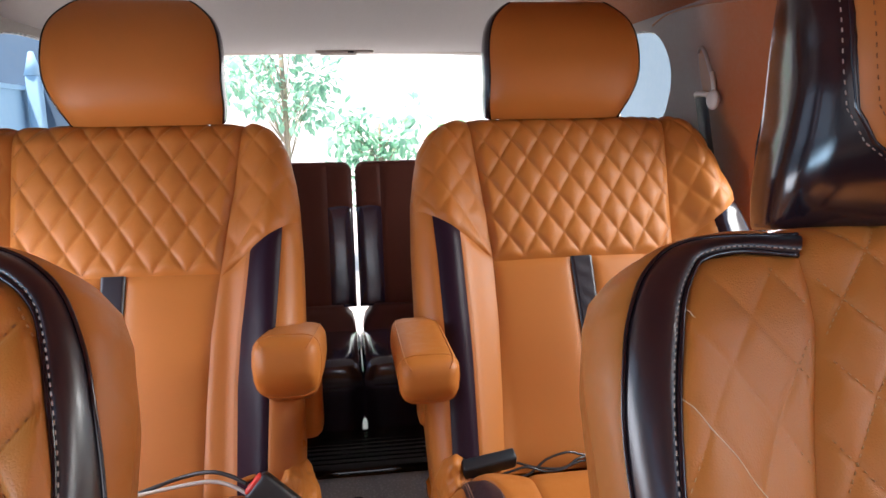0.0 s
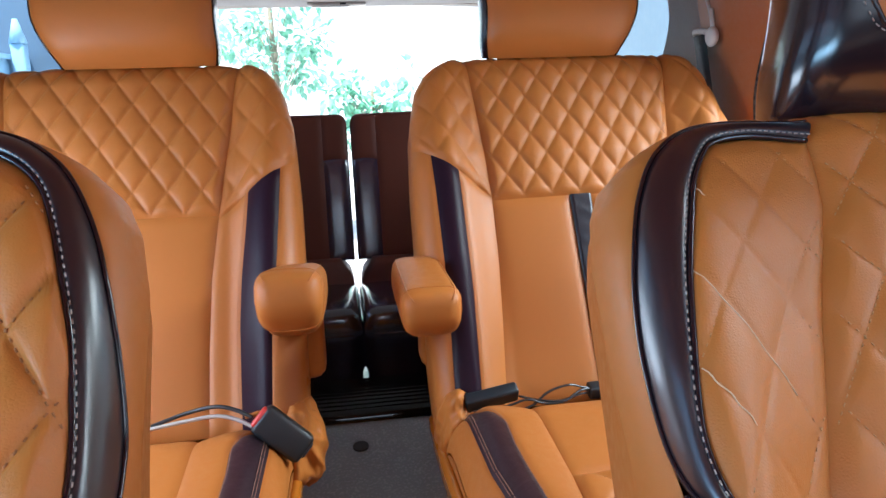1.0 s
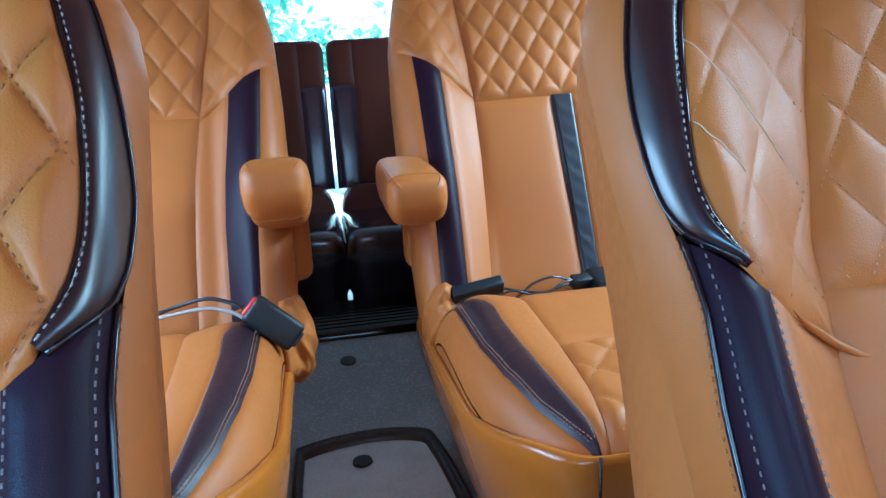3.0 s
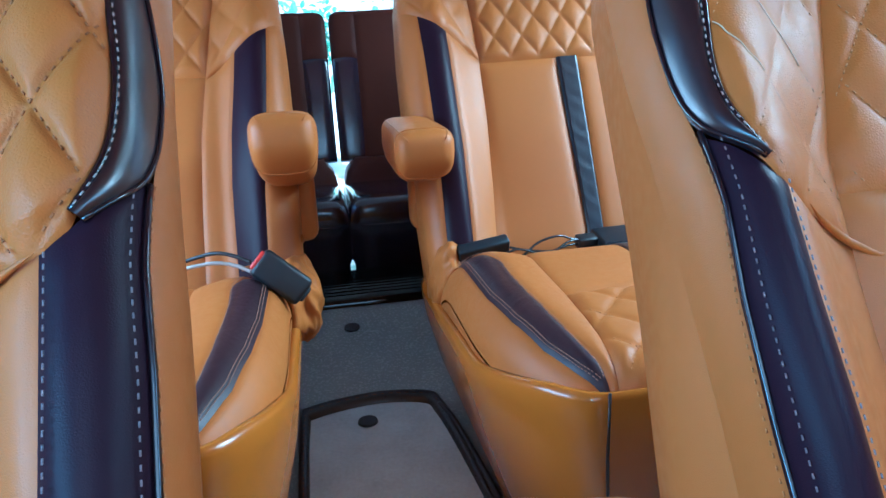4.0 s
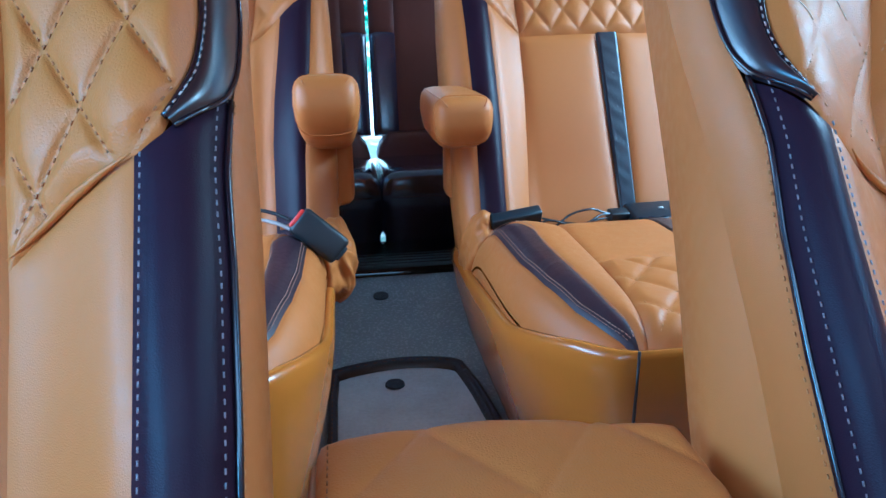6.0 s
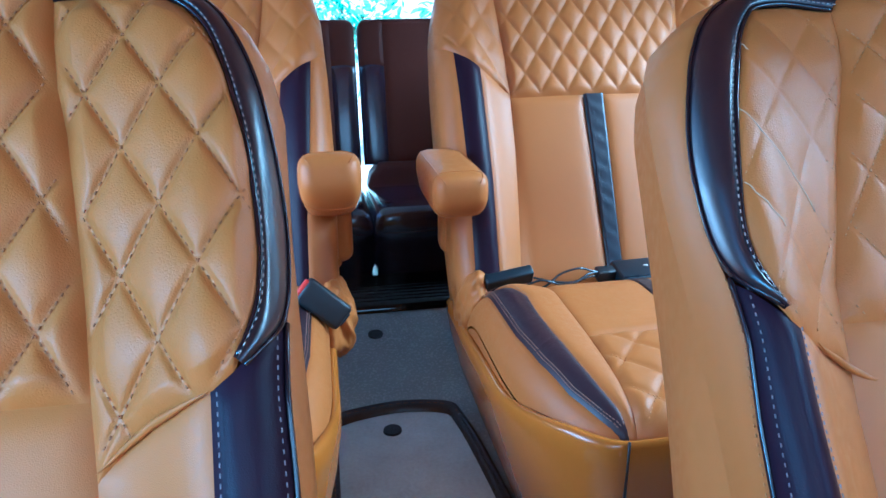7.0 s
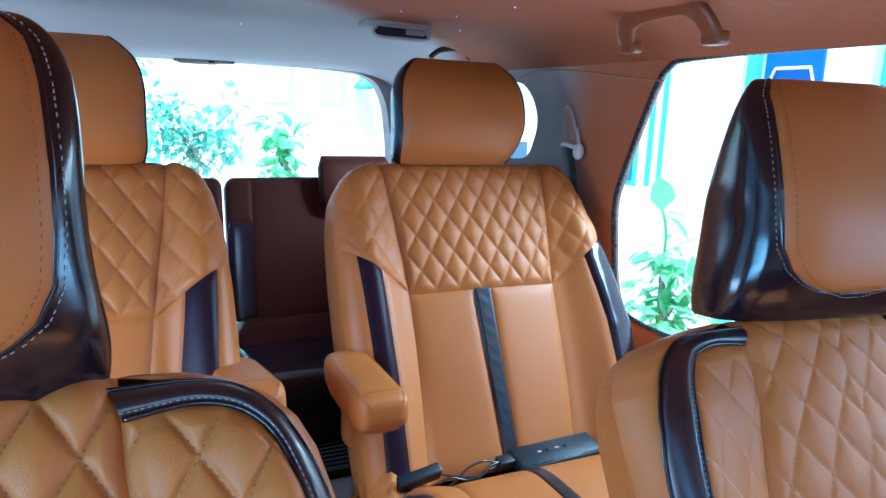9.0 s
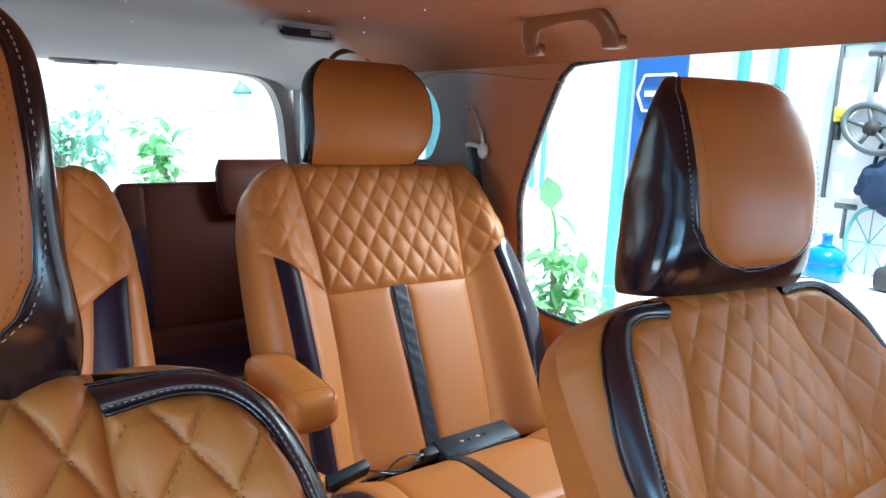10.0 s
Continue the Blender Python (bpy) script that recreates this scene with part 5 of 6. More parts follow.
def wiring():
    """Two black control modules joined by loose wires, in the crease of the middle seat."""
    a = thing("control_module", (0.19, -0.18, 0.30), "small black plastic control module on the seat", "electronics", "control modules")
    turn = pose(0, 0, 0, 30, -7, 5)
    part("case", rbox((0.084, 0.020, 0.028), (0.180, -0.182, 0.318), 0.004, 3, turn), MODULE, a)
    part("rib", rbox((0.003, 0.022, 0.028), (0.144, -0.1835, 0.3135), 0.001, 1, turn), MODULE, a)
    part("plug", rbox((0.020, 0.017, 0.021), (0.131, -0.178, 0.309), 0.004, 2, turn), BLACK_PLASTIC, a)
    b = thing("control_module", (0.46, -0.19, 0.30), "long black switch module lying across the seat", "electronics", "control modules")
    turn = pose(0, 0, 0, 14, 0, 3)
    part("case", rbox((0.185, 0.058, 0.024), (0.458, -0.186, 0.313), 0.005, 3, turn), MODULE, b)
    part("lip", rbox((0.180, 0.003, 0.003), (0.458, -0.2125, 0.3185), 0.001, 1, turn), SEAL, b)
    for k in range(4):
        part("button", rbox((0.009, 0.005, 0.003), (0.420 + k * 0.020, -0.188 + k * 0.001, 0.326), 0.001, 1, turn), GLOSS_BLACK if k % 2 else PLAIN_TRIM, b)
    part("plug", rbox((0.036, 0.022, 0.020), (0.352, -0.182, 0.314), 0.003, 2, turn), BLACK_PLASTIC, b)
    w = thing("wire", (0.28, -0.19, 0.31), "loose black wires between the two modules", "wire", "wires")
    for pts in ([(0.152, -0.205, 0.302), (0.200, -0.206, 0.303), (0.236, -0.205, 0.308), (0.266, -0.195, 0.324), (0.300, -0.190, 0.330), (0.325, -0.186, 0.322), (0.350, -0.184, 0.316)],
                [(0.160, -0.204, 0.303), (0.206, -0.205, 0.314), (0.232, -0.204, 0.319), (0.262, -0.205, 0.310), (0.290, -0.204, 0.311), (0.318, -0.192, 0.320), (0.350, -0.183, 0.318)],
                [(0.222, -0.186, 0.318), (0.250, -0.196, 0.313), (0.285, -0.198, 0.309), (0.318, -0.190, 0.313), (0.350, -0.182, 0.312)]):
        part("strand", tube(curved_path(pts, 36), 0.0019, 6), WIRE, w)
    c = thing("wire", (-0.25, -0.2, 0.33), "loose black and grey wires on the seat cushion", "wire", "wires")
    for k, dz in enumerate((0.0, 0.014)):
        pts = [(-0.164, -0.245, 0.338 + dz), (-0.185, -0.235, 0.346 + dz), (-0.215, -0.225, 0.350 + dz), (-0.26, -0.22 + 0.01 * k, 0.344 + dz * 0.5), (-0.33, -0.22, 0.335), (-0.40, -0.21, 0.333)]
        part("strand", tube(curved_path(pts, 30), 0.0028, 6), BLACK_PLASTIC if k else PLAIN_TRIM, c)


wiring()


def belt_anchor(side):
    """The upper belt guide on the pillar, with its recess and webbing."""
    a = thing("belt_anchor", (side * 0.69, 0.15, 0.86), "pale belt guide with black webbing on the pillar", "seat belt", "belt anchors")
    rim = curved_path([(0.196, 0.945, 0), (0.186, 0.960, 0), (0.172, 0.955, 0), (0.160, 0.925, 0), (0.150, 0.885, 0), (0.158, 0.872, 0), (0.188, 0.872, 0), (0.197, 0.90, 0)], 48, True)
    part("slot", ([(side * (wall_x(p[1]) - 0.0025), p[0], p[1]) for p in rim], [list(range(len(rim)))]), HANDLE_TAN, a, smooth=False)
    part("slot_rim", tube([(side * (wall_x(p[1]) - 0.003), p[0], p[1]) for p in rim[2:-12]], 0.0035, 8), PLAIN_TRIM, a)
    x = wall_x(0.87) - 0.004
    part("guide", tube(curved_path([(side * (x - 0.004), 0.198, 0.862), (side * (x - 0.018), 0.186, 0.872), (side * (x - 0.022), 0.160, 0.873), (side * (x - 0.020), 0.138, 0.869)], 16), 0.0055, 10), WHITE_PLASTIC, a, "pale plastic belt guide")
    bm = bmesh.new()
    bmesh.ops.create_uvsphere(bm, u_segments=18, v_segments=10, radius=0.0165)
    bmesh.ops.scale(bm, vec=(0.7, 0.95, 1.15), verts=bm.verts)
    bmesh.ops.translate(bm, vec=(side * (x - 0.012), 0.132, 0.860), verts=bm.verts)
    part("bolt_cover", bm, WHITE_PLASTIC, a)
    part("guide_arm", tube([(side * (x - 0.010), 0.132, 0.868), (side * (x - 0.006), 0.150, 0.912)], 0.0045, 8), WHITE_PLASTIC, a)
    strap = []
    for k in range(14):
        z = 0.866 - k * 0.03
        dx = 0.020 + 0.010 * math.sin(k * 0.25)
        strap += [(side * (wall_x(z) - dx), 0.196 - k * 0.005, z), (side * (wall_x(z) - dx - 0.006), 0.142 - k * 0.005, z)]
    bm = bmesh.new()
    vs = [bm.verts.new(p) for p in strap]
    for k in range(13):
        bm.faces.new([vs[i] for i in (2 * k, 2 * k + 1, 2 * k + 3, 2 * k + 2)])
    ret = bmesh.ops.extrude_face_region(bm, geom=bm.faces[:])
    bmesh.ops.translate(bm, vec=(side * 0.002, 0, 0), verts=[g for g in ret["geom"] if isinstance(g, bmesh.types.BMVert)])
    part("webbing", bm, BELT, a, "black seat belt webbing")


belt_anchor(1)
belt_anchor(-1)


def grab_handle(side, y0, y1, z, x, mat, label, r=0.014):
    """A fixed grab handle: a flat moulded bar that bends down into two square feet."""
    h = thing("grab_handle", (side * x, (y0 + y1) / 2, z), label, "grab handle", "grab handles")
    s = 1 if y1 > y0 else -1
    m = (y0 + y1) / 2
    pts = [(x + 0.022, y0, z - 0.026), (x + 0.012, y0 + s * 0.002, z - 0.010), (x + 0.004, y0 + s * 0.014, z + 0.010), (x, y0 + s * 0.040, z + 0.022), (x - 0.002, m, z + 0.027),
           (x, y1 - s * 0.045, z + 0.026), (x + 0.004, y1 - s * 0.016, z + 0.012), (x + 0.012, y1 - s * 0.002, z - 0.008), (x + 0.022, y1, z - 0.026)]
    path = curved_path([(side * a, b, c) for a, b, c in pts], 48)
    rows = []
    for i, q in enumerate(path):
        a, b = Vector(path[max(0, i - 1)]), Vector(path[min(len(path) - 1, i + 1)])
        d = (b - a).normalized()
        out = Vector((-side, 0, -0.55)).normalized()
        w = d.cross(out).normalized()
        o = w.cross(d).normalized()
        rows.append([tuple(Vector(q) + w * u + o * n) for u, n in section(r, -0.008, 0.008, 3.0, 16)])
    part("bar", rings(rows), mat, h)
    for y, zz in ((y0, z - 0.028), (y1, z - 0.026)):
        part("foot", rbox((0.026, 0.040, 0.022), (side * (x + 0.026), y, zz), 0.006, 3), mat, h)
    return h


grab_handle(1, -0.160, -0.355, 1.090, 0.546, HANDLE_BROWN, "brown plastic grab handle above the rear door", 0.019)
grab_handle(-1, -0.160, -0.355, 1.090, 0.546, HANDLE_BROWN, "brown plastic grab handle above the rear door", 0.019)
loop = thing("assist_strap", (0.58, 0.61, 1.09), "dark brown assist strap above the quarter window", "strap")
part("strap", tube(curved_path([(0.524, 0.62, 1.080), (0.546, 0.62, 1.098), (0.576, 0.605, 1.106), (0.611, 0.60, 1.103), (0.634, 0.60, 1.082)], 30), 0.0075, 10), STRAP_BROWN, loop)


def roof_vent(cx, cy, z, tilt):
    """An air outlet that hangs from the headliner and faces forward: a pale rounded frame with dark slats."""
    v = thing("roof_vent", (cx, cy, z), "pale framed air vent with dark slats in the headliner", "air vent")
    m = pose(cx, cy, z, tilt, 0, 4)
    loop = [m @ Vector(p) for p in curved_path([(-0.056, -0.012, 0), (0.0, -0.013, 0), (0.056, -0.012, 0), (0.066, 0.0, 0), (0.052, 0.013, 0), (0.0, 0.0135, 0), (-0.052, 0.013, 0), (-0.068, 0.0, 0)], 48, True)]
    part("frame", tube(loop, 0.0042, 8, closed=True), WHITE_PLASTIC, v, "pale plastic frame")
    part("backing", ([tuple(p + m.to_3x3() @ Vector((0, 0, -0.004))) for p in loop], [list(range(len(loop)))]), BLACK_PLASTIC, v, smooth=False)
    for k in range(3):
        part("slat", rbox((0.114, 0.006, 0.002), m @ Vector((0, -0.008 + k * 0.008, 0.003)), 0.0008, 1, pose(0, 0, 0, tilt + 40, 0, 4)), BLACK_PLASTIC, v)
    part("louvre", rbox((0.046, 0.014, 0.003), m @ Vector((0.032, 0.001, 0.004)), 0.001, 1, pose(0, 0, 0, tilt + 20, 0, 4)), PLAIN_TRIM, v)
    part("housing", rbox((0.155, 0.07, 0.020), (cx, cy + 0.042, z + 0.021), 0.008, 3), PLAIN_TRIM, v)


roof_vent(0.312, 0.295, 1.101, 62)

STAR = material("star_light", (0.75, 0.35, 1.0), 0.5, emit=1.6)
for sx, sy in ((0.249, 0.136), (0.359, 0.116), (0.386, -0.066), (0.46, 0.308), (0.02, 0.62), (-0.05, 0.30)):
    bm = bmesh.new()
    bmesh.ops.create_icosphere(bm, subdivisions=1, radius=0.0012)
    bmesh.ops.translate(bm, vec=(sx, sy, roof_z(sx / 0.672, sy) - 0.0015), verts=bm.verts)
    solo("star_light", bm, STAR, "tiny violet star light set in the headliner", "ceiling light", "star lights")


def tail_lamp():
    """The lamp at the rear edge of the headliner."""
    l = thing("tail_lamp", (0, 1.24, 1.07), "slim white lamp at the rear edge of the headliner", "ceiling light")
    part("housing", rbox((0.19, 0.05, 0.018), (0.0, 1.262, 1.069), 0.006, 3), WHITE_PLASTIC, l)
    part("switch", rbox((0.020, 0.008, 0.006), (0.02, 1.236, 1.064), 0.002, 2), BLACK_PLASTIC, l)
    part("lens", rbox((0.12, 0.030, 0.006), (-0.02, 1.258, 1.059), 0.002, 2), WHITE_PLASTIC, l)


tail_lamp()


# ---- outside ----
CONCRETE = material("pale_concrete", (0.55, 0.53, 0.50), 0.85, spread=0.12, patch=0.6, grain=0.3, grain_size=60)
WHITEWASH = material("white_wall_paint", (0.82, 0.82, 0.80), 0.8, spread=0.04, patch=0.8, grain=0.1, grain_size=80)
TEAL_FRAME = material("teal_painted_steel", (0.12, 0.38, 0.36), 0.5, spread=0.1)
GREY_STEEL = material("grey_painted_steel", (0.09, 0.11, 0.11), 0.45, spread=0.1)
BLUE_SIGN = material("blue_banner", (0.02, 0.10, 0.32), 0.5, spread=0.06)
SIGN_WHITE = material("white_print", (0.8, 0.8, 0.8), 0.5, spread=0.03)
LEAF = material("leaf", (0.17, 0.40, 0.14), 0.45, spread=0.45, patch=5)
LEAF_DARK = material("dark_leaf", (0.22, 0.42, 0.26), 0.45, spread=0.4, patch=3)
BARK = material("bark", (0.34, 0.28, 0.21), 0.9, spread=0.3, patch=20, wrinkle=0.6, wrinkle_size=30)
BOTTLE = material("blue_bottle_plastic", (0.02, 0.17, 0.62), 0.2, spread=0.05)
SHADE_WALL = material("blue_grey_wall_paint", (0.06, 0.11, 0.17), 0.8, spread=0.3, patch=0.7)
PALE_BLUE = material("pale_blue_wall_paint", (0.20, 0.36, 0.50), 0.8, spread=0.08, patch=0.9)
BLOCKER_GREY = material("grey_render", (0.16, 0.15, 0.14), 0.9, spread=0.15, patch=0.9, grain=0.3, grain_size=60)
NEIGHBOUR = material("blue_house_paint", (0.13, 0.19, 0.24), 0.8, spread=0.2, patch=0.8)
PALE_PANE = material("pale_teal_pane", (0.50, 0.66, 0.64), 0.4, spread=0.1)
NAVY = material("navy_cloth", (0.012, 0.03, 0.07), 0.8, spread=0.2)
SHOP_GLASS = material("blue_green_glass", (0.025, 0.14, 0.17), 0.12, spread=0.5, patch=2.5)
TYRE = material("tyre_rubber", (0.03, 0.03, 0.032), 0.7, spread=0.2)
YELLOW = material("yellow_plastic", (0.75, 0.6, 0.03), 0.4, spread=0.05)

solo("ground", ([(-400, -400, -0.55), (400, -400, -0.55), (400, 400, -0.55), (-400, 400, -0.55)], [[0, 1, 2, 3]]), CONCRETE,
     "pale sunlit concrete yard", "ground", kind="structure", smooth=False)


def box_geo(x0, x1, y0, y1, z0, z1):
    v = [(x, y, z) for z in (z0, z1) for x, y in ((x0, y0), (x1, y0), (x1, y1), (x0, y1))]
    return v, [[3, 2, 1, 0], [4, 5, 6, 7], [0, 1, 5, 4], [1, 2, 6, 5], [2, 3, 7, 6], [3, 0, 4, 7]]


def shop():
    """The white shop front beside the car, with its steel frames, banner and tool board."""
    b = thing("shop_building", (3.4, 1.5, -0.55), "white-painted shop front with teal steel frames", "building")
    part("wall", box_geo(3.30, 3.5, -3.0, 4.6, -0.55, 3.2), WHITEWASH, b, smooth=False)
    part("roof", box_geo(3.05, 3.8, -3.2, 4.8, 3.2, 3.35), CONCRETE, b, smooth=False)
    for y, w, mat in ((1.985, 0.075, TEAL_FRAME), (1.150, 0.045, TEAL_FRAME), (0.93, 0.03, TEAL_FRAME)):
        part("mullion", geo_of(rbox((0.06, w, 3.6), (3.27, y, 1.35), 0.006, 1)), mat, b, "painted steel upright", smooth=False)
    for y, w in ((2.74, 0.016), (2.86, 0.022)):
        part("glazing_bar", geo_of(rbox((0.04, w, 1.8), (3.28, y, 1.34), 0.004, 1)), TEAL_FRAME, b, "thin teal glazing bar", smooth=False)
    win = part("window", box_geo(3.286, 3.30, 3.00, 4.4, 0.42, 2.3), TEAL_FRAME, b, "wide window with blue-green glass", smooth=False)
    part("pane", box_geo(3.278, 3.286, 3.04, 4.36, 0.46, 2.26), SHOP_GLASS, win, smooth=False)
    s = thing("banner", (3.28, 1.72, 1.0), "tall blue banner with a white outlined badge", "banner")
    part("cloth", box_geo(3.275, 3.295, 1.53, 1.91, 0.45, 2.2), BLUE_SIGN, s, smooth=False)
    hexa = [(3.268, 1.72 + y, 1.14 + z) for y, z in ((0.16, 0.0), (0.11, 0.11), (-0.12, 0.11), (-0.16, 0.0), (-0.12, -0.11), (0.11, -0.11))]
    part("badge_outline", tube(hexa, 0.009, 6, closed=True), SIGN_WHITE, s)
    part("badge_bar", box_geo(3.264, 3.270, 1.66, 1.82, 1.12, 1.155), SIGN_WHITE, s, smooth=False)
    t = thing("tool_board", (3.27, 0.2, 1.0), "white tool board with a dark steel edge", "board")
    part("panel", box_geo(3.265, 3.285, -0.6, 0.62, 0.62, 1.36), WHITEWASH, t, smooth=False)
    part("edge", geo_of(rbox((0.03, 0.018, 0.76), (3.265, 0.625, 0.99), 0.003, 1)), GREY_STEEL, t)
    part("edge", geo_of(rbox((0.03, 1.2, 0.014), (3.265, 0.02, 1.36), 0.003, 1)), TEAL_FRAME, t)
    for y, z, l in ((0.44, 1.22, 0.18), (0.30, 1.20, 0.26), (0.50, 0.50, 0.16)):
        h = thing("hook_tool", (3.25, y, z), "grey T-handled tool hung on the wall", "tool", "hung tools")
        part("shaft", tube([(3.245, y, z + l / 2), (3.245, y, z - l / 2)], 0.010, 8), GREY_STEEL, h)
        part("grip", tube([(3.245, y - 0.05, z + l / 2), (3.245, y + 0.05, z + l / 2)], 0.014, 8), GREY_STEEL, h)
    d = thing("screwdriver", (3.24, 0.588, 0.98), "yellow and black screwdriver on the tool board", "tool", "hung tools")
    part("grip", tube([(3.24, 0.588, 1.06), (3.24, 0.588, 0.99)], 0.024, 10), YELLOW, d)
    part("shaft", tube([(3.24, 0.588, 0.99), (3.24, 0.586, 0.90)], 0.016, 10), TYRE, d)
    w = thing("wheel_rim", (3.22, 0.42, 0.95), "dark steel wheel rim hung on the tool board", "wheel")
    ring = [(3.22 + 0.03 * math.sin(a), 0.42 + 0.13 * math.cos(a), 0.96 + 0.11 * math.sin(a + 0.4)) for a in np.linspace(0, 2 * math.pi, 40)[:-1]]
    part("rim", tube(ring, 0.017, 8, closed=True), GREY_STEEL, w)
    part("hub", tube([(3.20, 0.42, 0.96), (3.25, 0.42, 0.96)], 0.035, 14), TYRE, w)
    for k in range(5):
        a = 2 * math.pi * k / 5
        part("spoke", tube([(3.22, 0.42, 0.96), (3.22 + 0.03 * math.sin(a), 0.42 + 0.125 * math.cos(a), 0.96 + 0.105 * math.sin(a + 0.4))], 0.011, 6), GREY_STEEL, w)
    c = thing("bicycle_wheel", (3.22, 0.36, 0.42), "pale thin bicycle wheel leaning on the wall", "wheel")
    ring = [(3.22, 0.36 + 0.11 * math.cos(a), 0.42 + 0.17 * math.sin(a)) for a in np.linspace(0, 2 * math.pi, 48)[:-1]]
    part("tyre", tube(ring, 0.010, 6, closed=True), TEAL_FRAME, c)
    for k in range(8):
        a = 2 * math.pi * k / 8
        part("spoke", tube([(3.22, 0.36, 0.42), (3.22, 0.36 + 0.108 * math.cos(a), 0.42 + 0.168 * math.sin(a))], 0.003, 5), TEAL_FRAME, c)
    g = thing("tool_bag", (3.2, 0.34, 0.68), "dark blue tool bag hung on the wall", "bag")
    bm = bmesh.new()
    bmesh.ops.create_icosphere(bm, subdivisions=4, radius=1)
    for v in bm.verts:
        p = v.co.copy()
        k = 1 + 0.3 * noise.noise(p * 1.8) + 0.1 * noise.noise(p * 5)
        v.co = Vector((3.22 + p.x * 0.05 * k, 0.33 + p.y * 0.11 * k, 0.70 + p.z * 0.13 * k))
    part("sack", bm, NAVY, g)
    part("strap", tube(curved_path([(3.24, 0.40, 0.76), (3.23, 0.36, 0.90), (3.24, 0.28, 0.78)], 16), 0.010, 8), TYRE, g)
    tb = thing("side_table", (2.6, 0.12, -0.55), "white cloth-covered table by the wall", "table")
    part("tabletop", geo_of(rbox((0.5, 0.75, 0.05), (2.62, 0.08, 0.305), 0.012, 2)), WHITEWASH, tb)
    for dx in (-0.2, 0.2):
        for dy in (-0.32, 0.32):
            part("leg", geo_of(rbox((0.04, 0.04, 0.84), (2.62 + dx, 0.08 + dy, -0.135), 0.004, 1)), WHITEWASH, tb)
    w = thing("water_bottle", (2.6, 0.25, 0.33), "large blue plastic water bottle on the table", "bottle")
    prof = [(0.0, 0.331), (0.074, 0.331), (0.082, 0.338), (0.082, 0.39), (0.078, 0.398), (0.082, 0.406), (0.082, 0.425), (0.070, 0.450), (0.035, 0.470), (0.020, 0.478), (0.018, 0.508), (0.022, 0.512), (0.022, 0.522), (0.0, 0.524)]
    rr = [[(2.6 + r * math.cos(a), 0.25 + r * math.sin(a), z) for a in np.linspace(0, 2 * math.pi, 29)[:-1]] for r, z in prof[1:-1]]
    part("bottle_body", rings(rr[:-4]), BOTTLE, w)
    part("neck", rings(rr[-5:]), BOTTLE, w)
    k = thing("dark_crate", (2.9, -0.02, 0.33), "dark plastic crate on the table", "crate")
    part("crate_body", geo_of(rbox((0.2, 0.16, 0.10), (2.66, -0.03, 0.38), 0.03, 3)), TYRE, k)


shop()


def thin_leaf(m, colour):
    """Lets half of the light pass through a leaf."""
    nt = m.node_tree
    glow = nt.nodes.new("ShaderNodeBsdfTranslucent")
    glow.inputs["Color"].default_value = (*colour, 1)
    mix = nt.nodes.new("ShaderNodeMixShader")
    mix.inputs[0].default_value = 0.5
    nt.links.new(nt.nodes["Principled BSDF"].outputs[0], mix.inputs[1])
    nt.links.new(glow.outputs[0], mix.inputs[2])
    nt.links.new(mix.outputs[0], nt.nodes["Material Output"].inputs["Surface"])


thin_leaf(LEAF, (0.40, 0.68, 0.40))
thin_leaf(LEAF_DARK, (0.34, 0.66, 0.54))


def leaf_geo(at, direction, length, width, up):
    """One bent leaf blade: six points round a midrib."""
    d = Vector(direction).normalized()
    s = d.cross(Vector(up)).normalized() * width
    n = s.cross(d).normalized()
    p = Vector(at)
    v = [p, p + d * length * 0.35 + s * 0.5 + n * 0.06 * length, p + d * length * 0.7 + s * 0.4 + n * 0.03 * length, p + d * length - n * 0.12 * length,
         p + d * length * 0.7 - s * 0.4 + n * 0.03 * length, p + d * length * 0.35 - s * 0.5 + n * 0.06 * length, p + d * length * 0.5]
    return v, [[0, 1, 6], [1, 2, 6], [2, 3, 6], [3, 4, 6], [4, 5, 6], [5, 0, 6]]


def leafy(name, label, category, base, trunk_h, clumps, leaf, mat, seed, group, lean=(0, 0)):
    """A trunk with limbs that carry leaves in uneven clumps."""
    rnd = random.Random(seed)
    t = thing(name, base, label, category, group)
    b = Vector(base)
    top = b + Vector((lean[0], lean[1], trunk_h))
    mid = b + Vector((lean[0] * 0.3 + 0.02, lean[1] * 0.3, trunk_h * 0.5))
    stem = curved_path([b, mid, top], 14)
    r0 = 0.014 + 0.012 * trunk_h
    part("trunk", tube(stem, [r0 * (1 - 0.6 * i / (len(stem) - 1)) for i in range(len(stem))], 9), BARK, t)
    leaves = []
    for x, y, z, r, n in clumps:
        c = Vector((x, y, z))
        start = Vector(stem[min(len(stem) - 1, max(2, int(len(stem) * min(0.99, (z - b.z) * 0.7 / trunk_h))))])
        limb = curved_path([start, (start + c) / 2 + Vector((0, 0, 0.05)), c], 8)
        part("limb", tube(limb, [0.006 * (1 - 0.6 * i / (len(limb) - 1)) for i in range(len(limb))], 6), BARK, t)
        for _ in range(n):
            d = Vector((rnd.gauss(0, 1), rnd.gauss(0, 1), rnd.gauss(0, 1))).normalized()
            p = c + d * r * rnd.random() ** 0.5
            way = (d + Vector((rnd.uniform(-0.7, 0.7), rnd.uniform(-0.7, 0.7), rnd.uniform(-0.9, 0.2)))).normalized()
            L = leaf * rnd.uniform(0.6, 1.3)
            leaves.append(leaf_geo(p, way, L, L * 0.55, (rnd.uniform(-0.4, 0.4), rnd.uniform(-0.4, 0.4), 1)))
    tagged(part("crown", merge(*leaves), mat, t, smooth=False), kind="stuff")
    return t


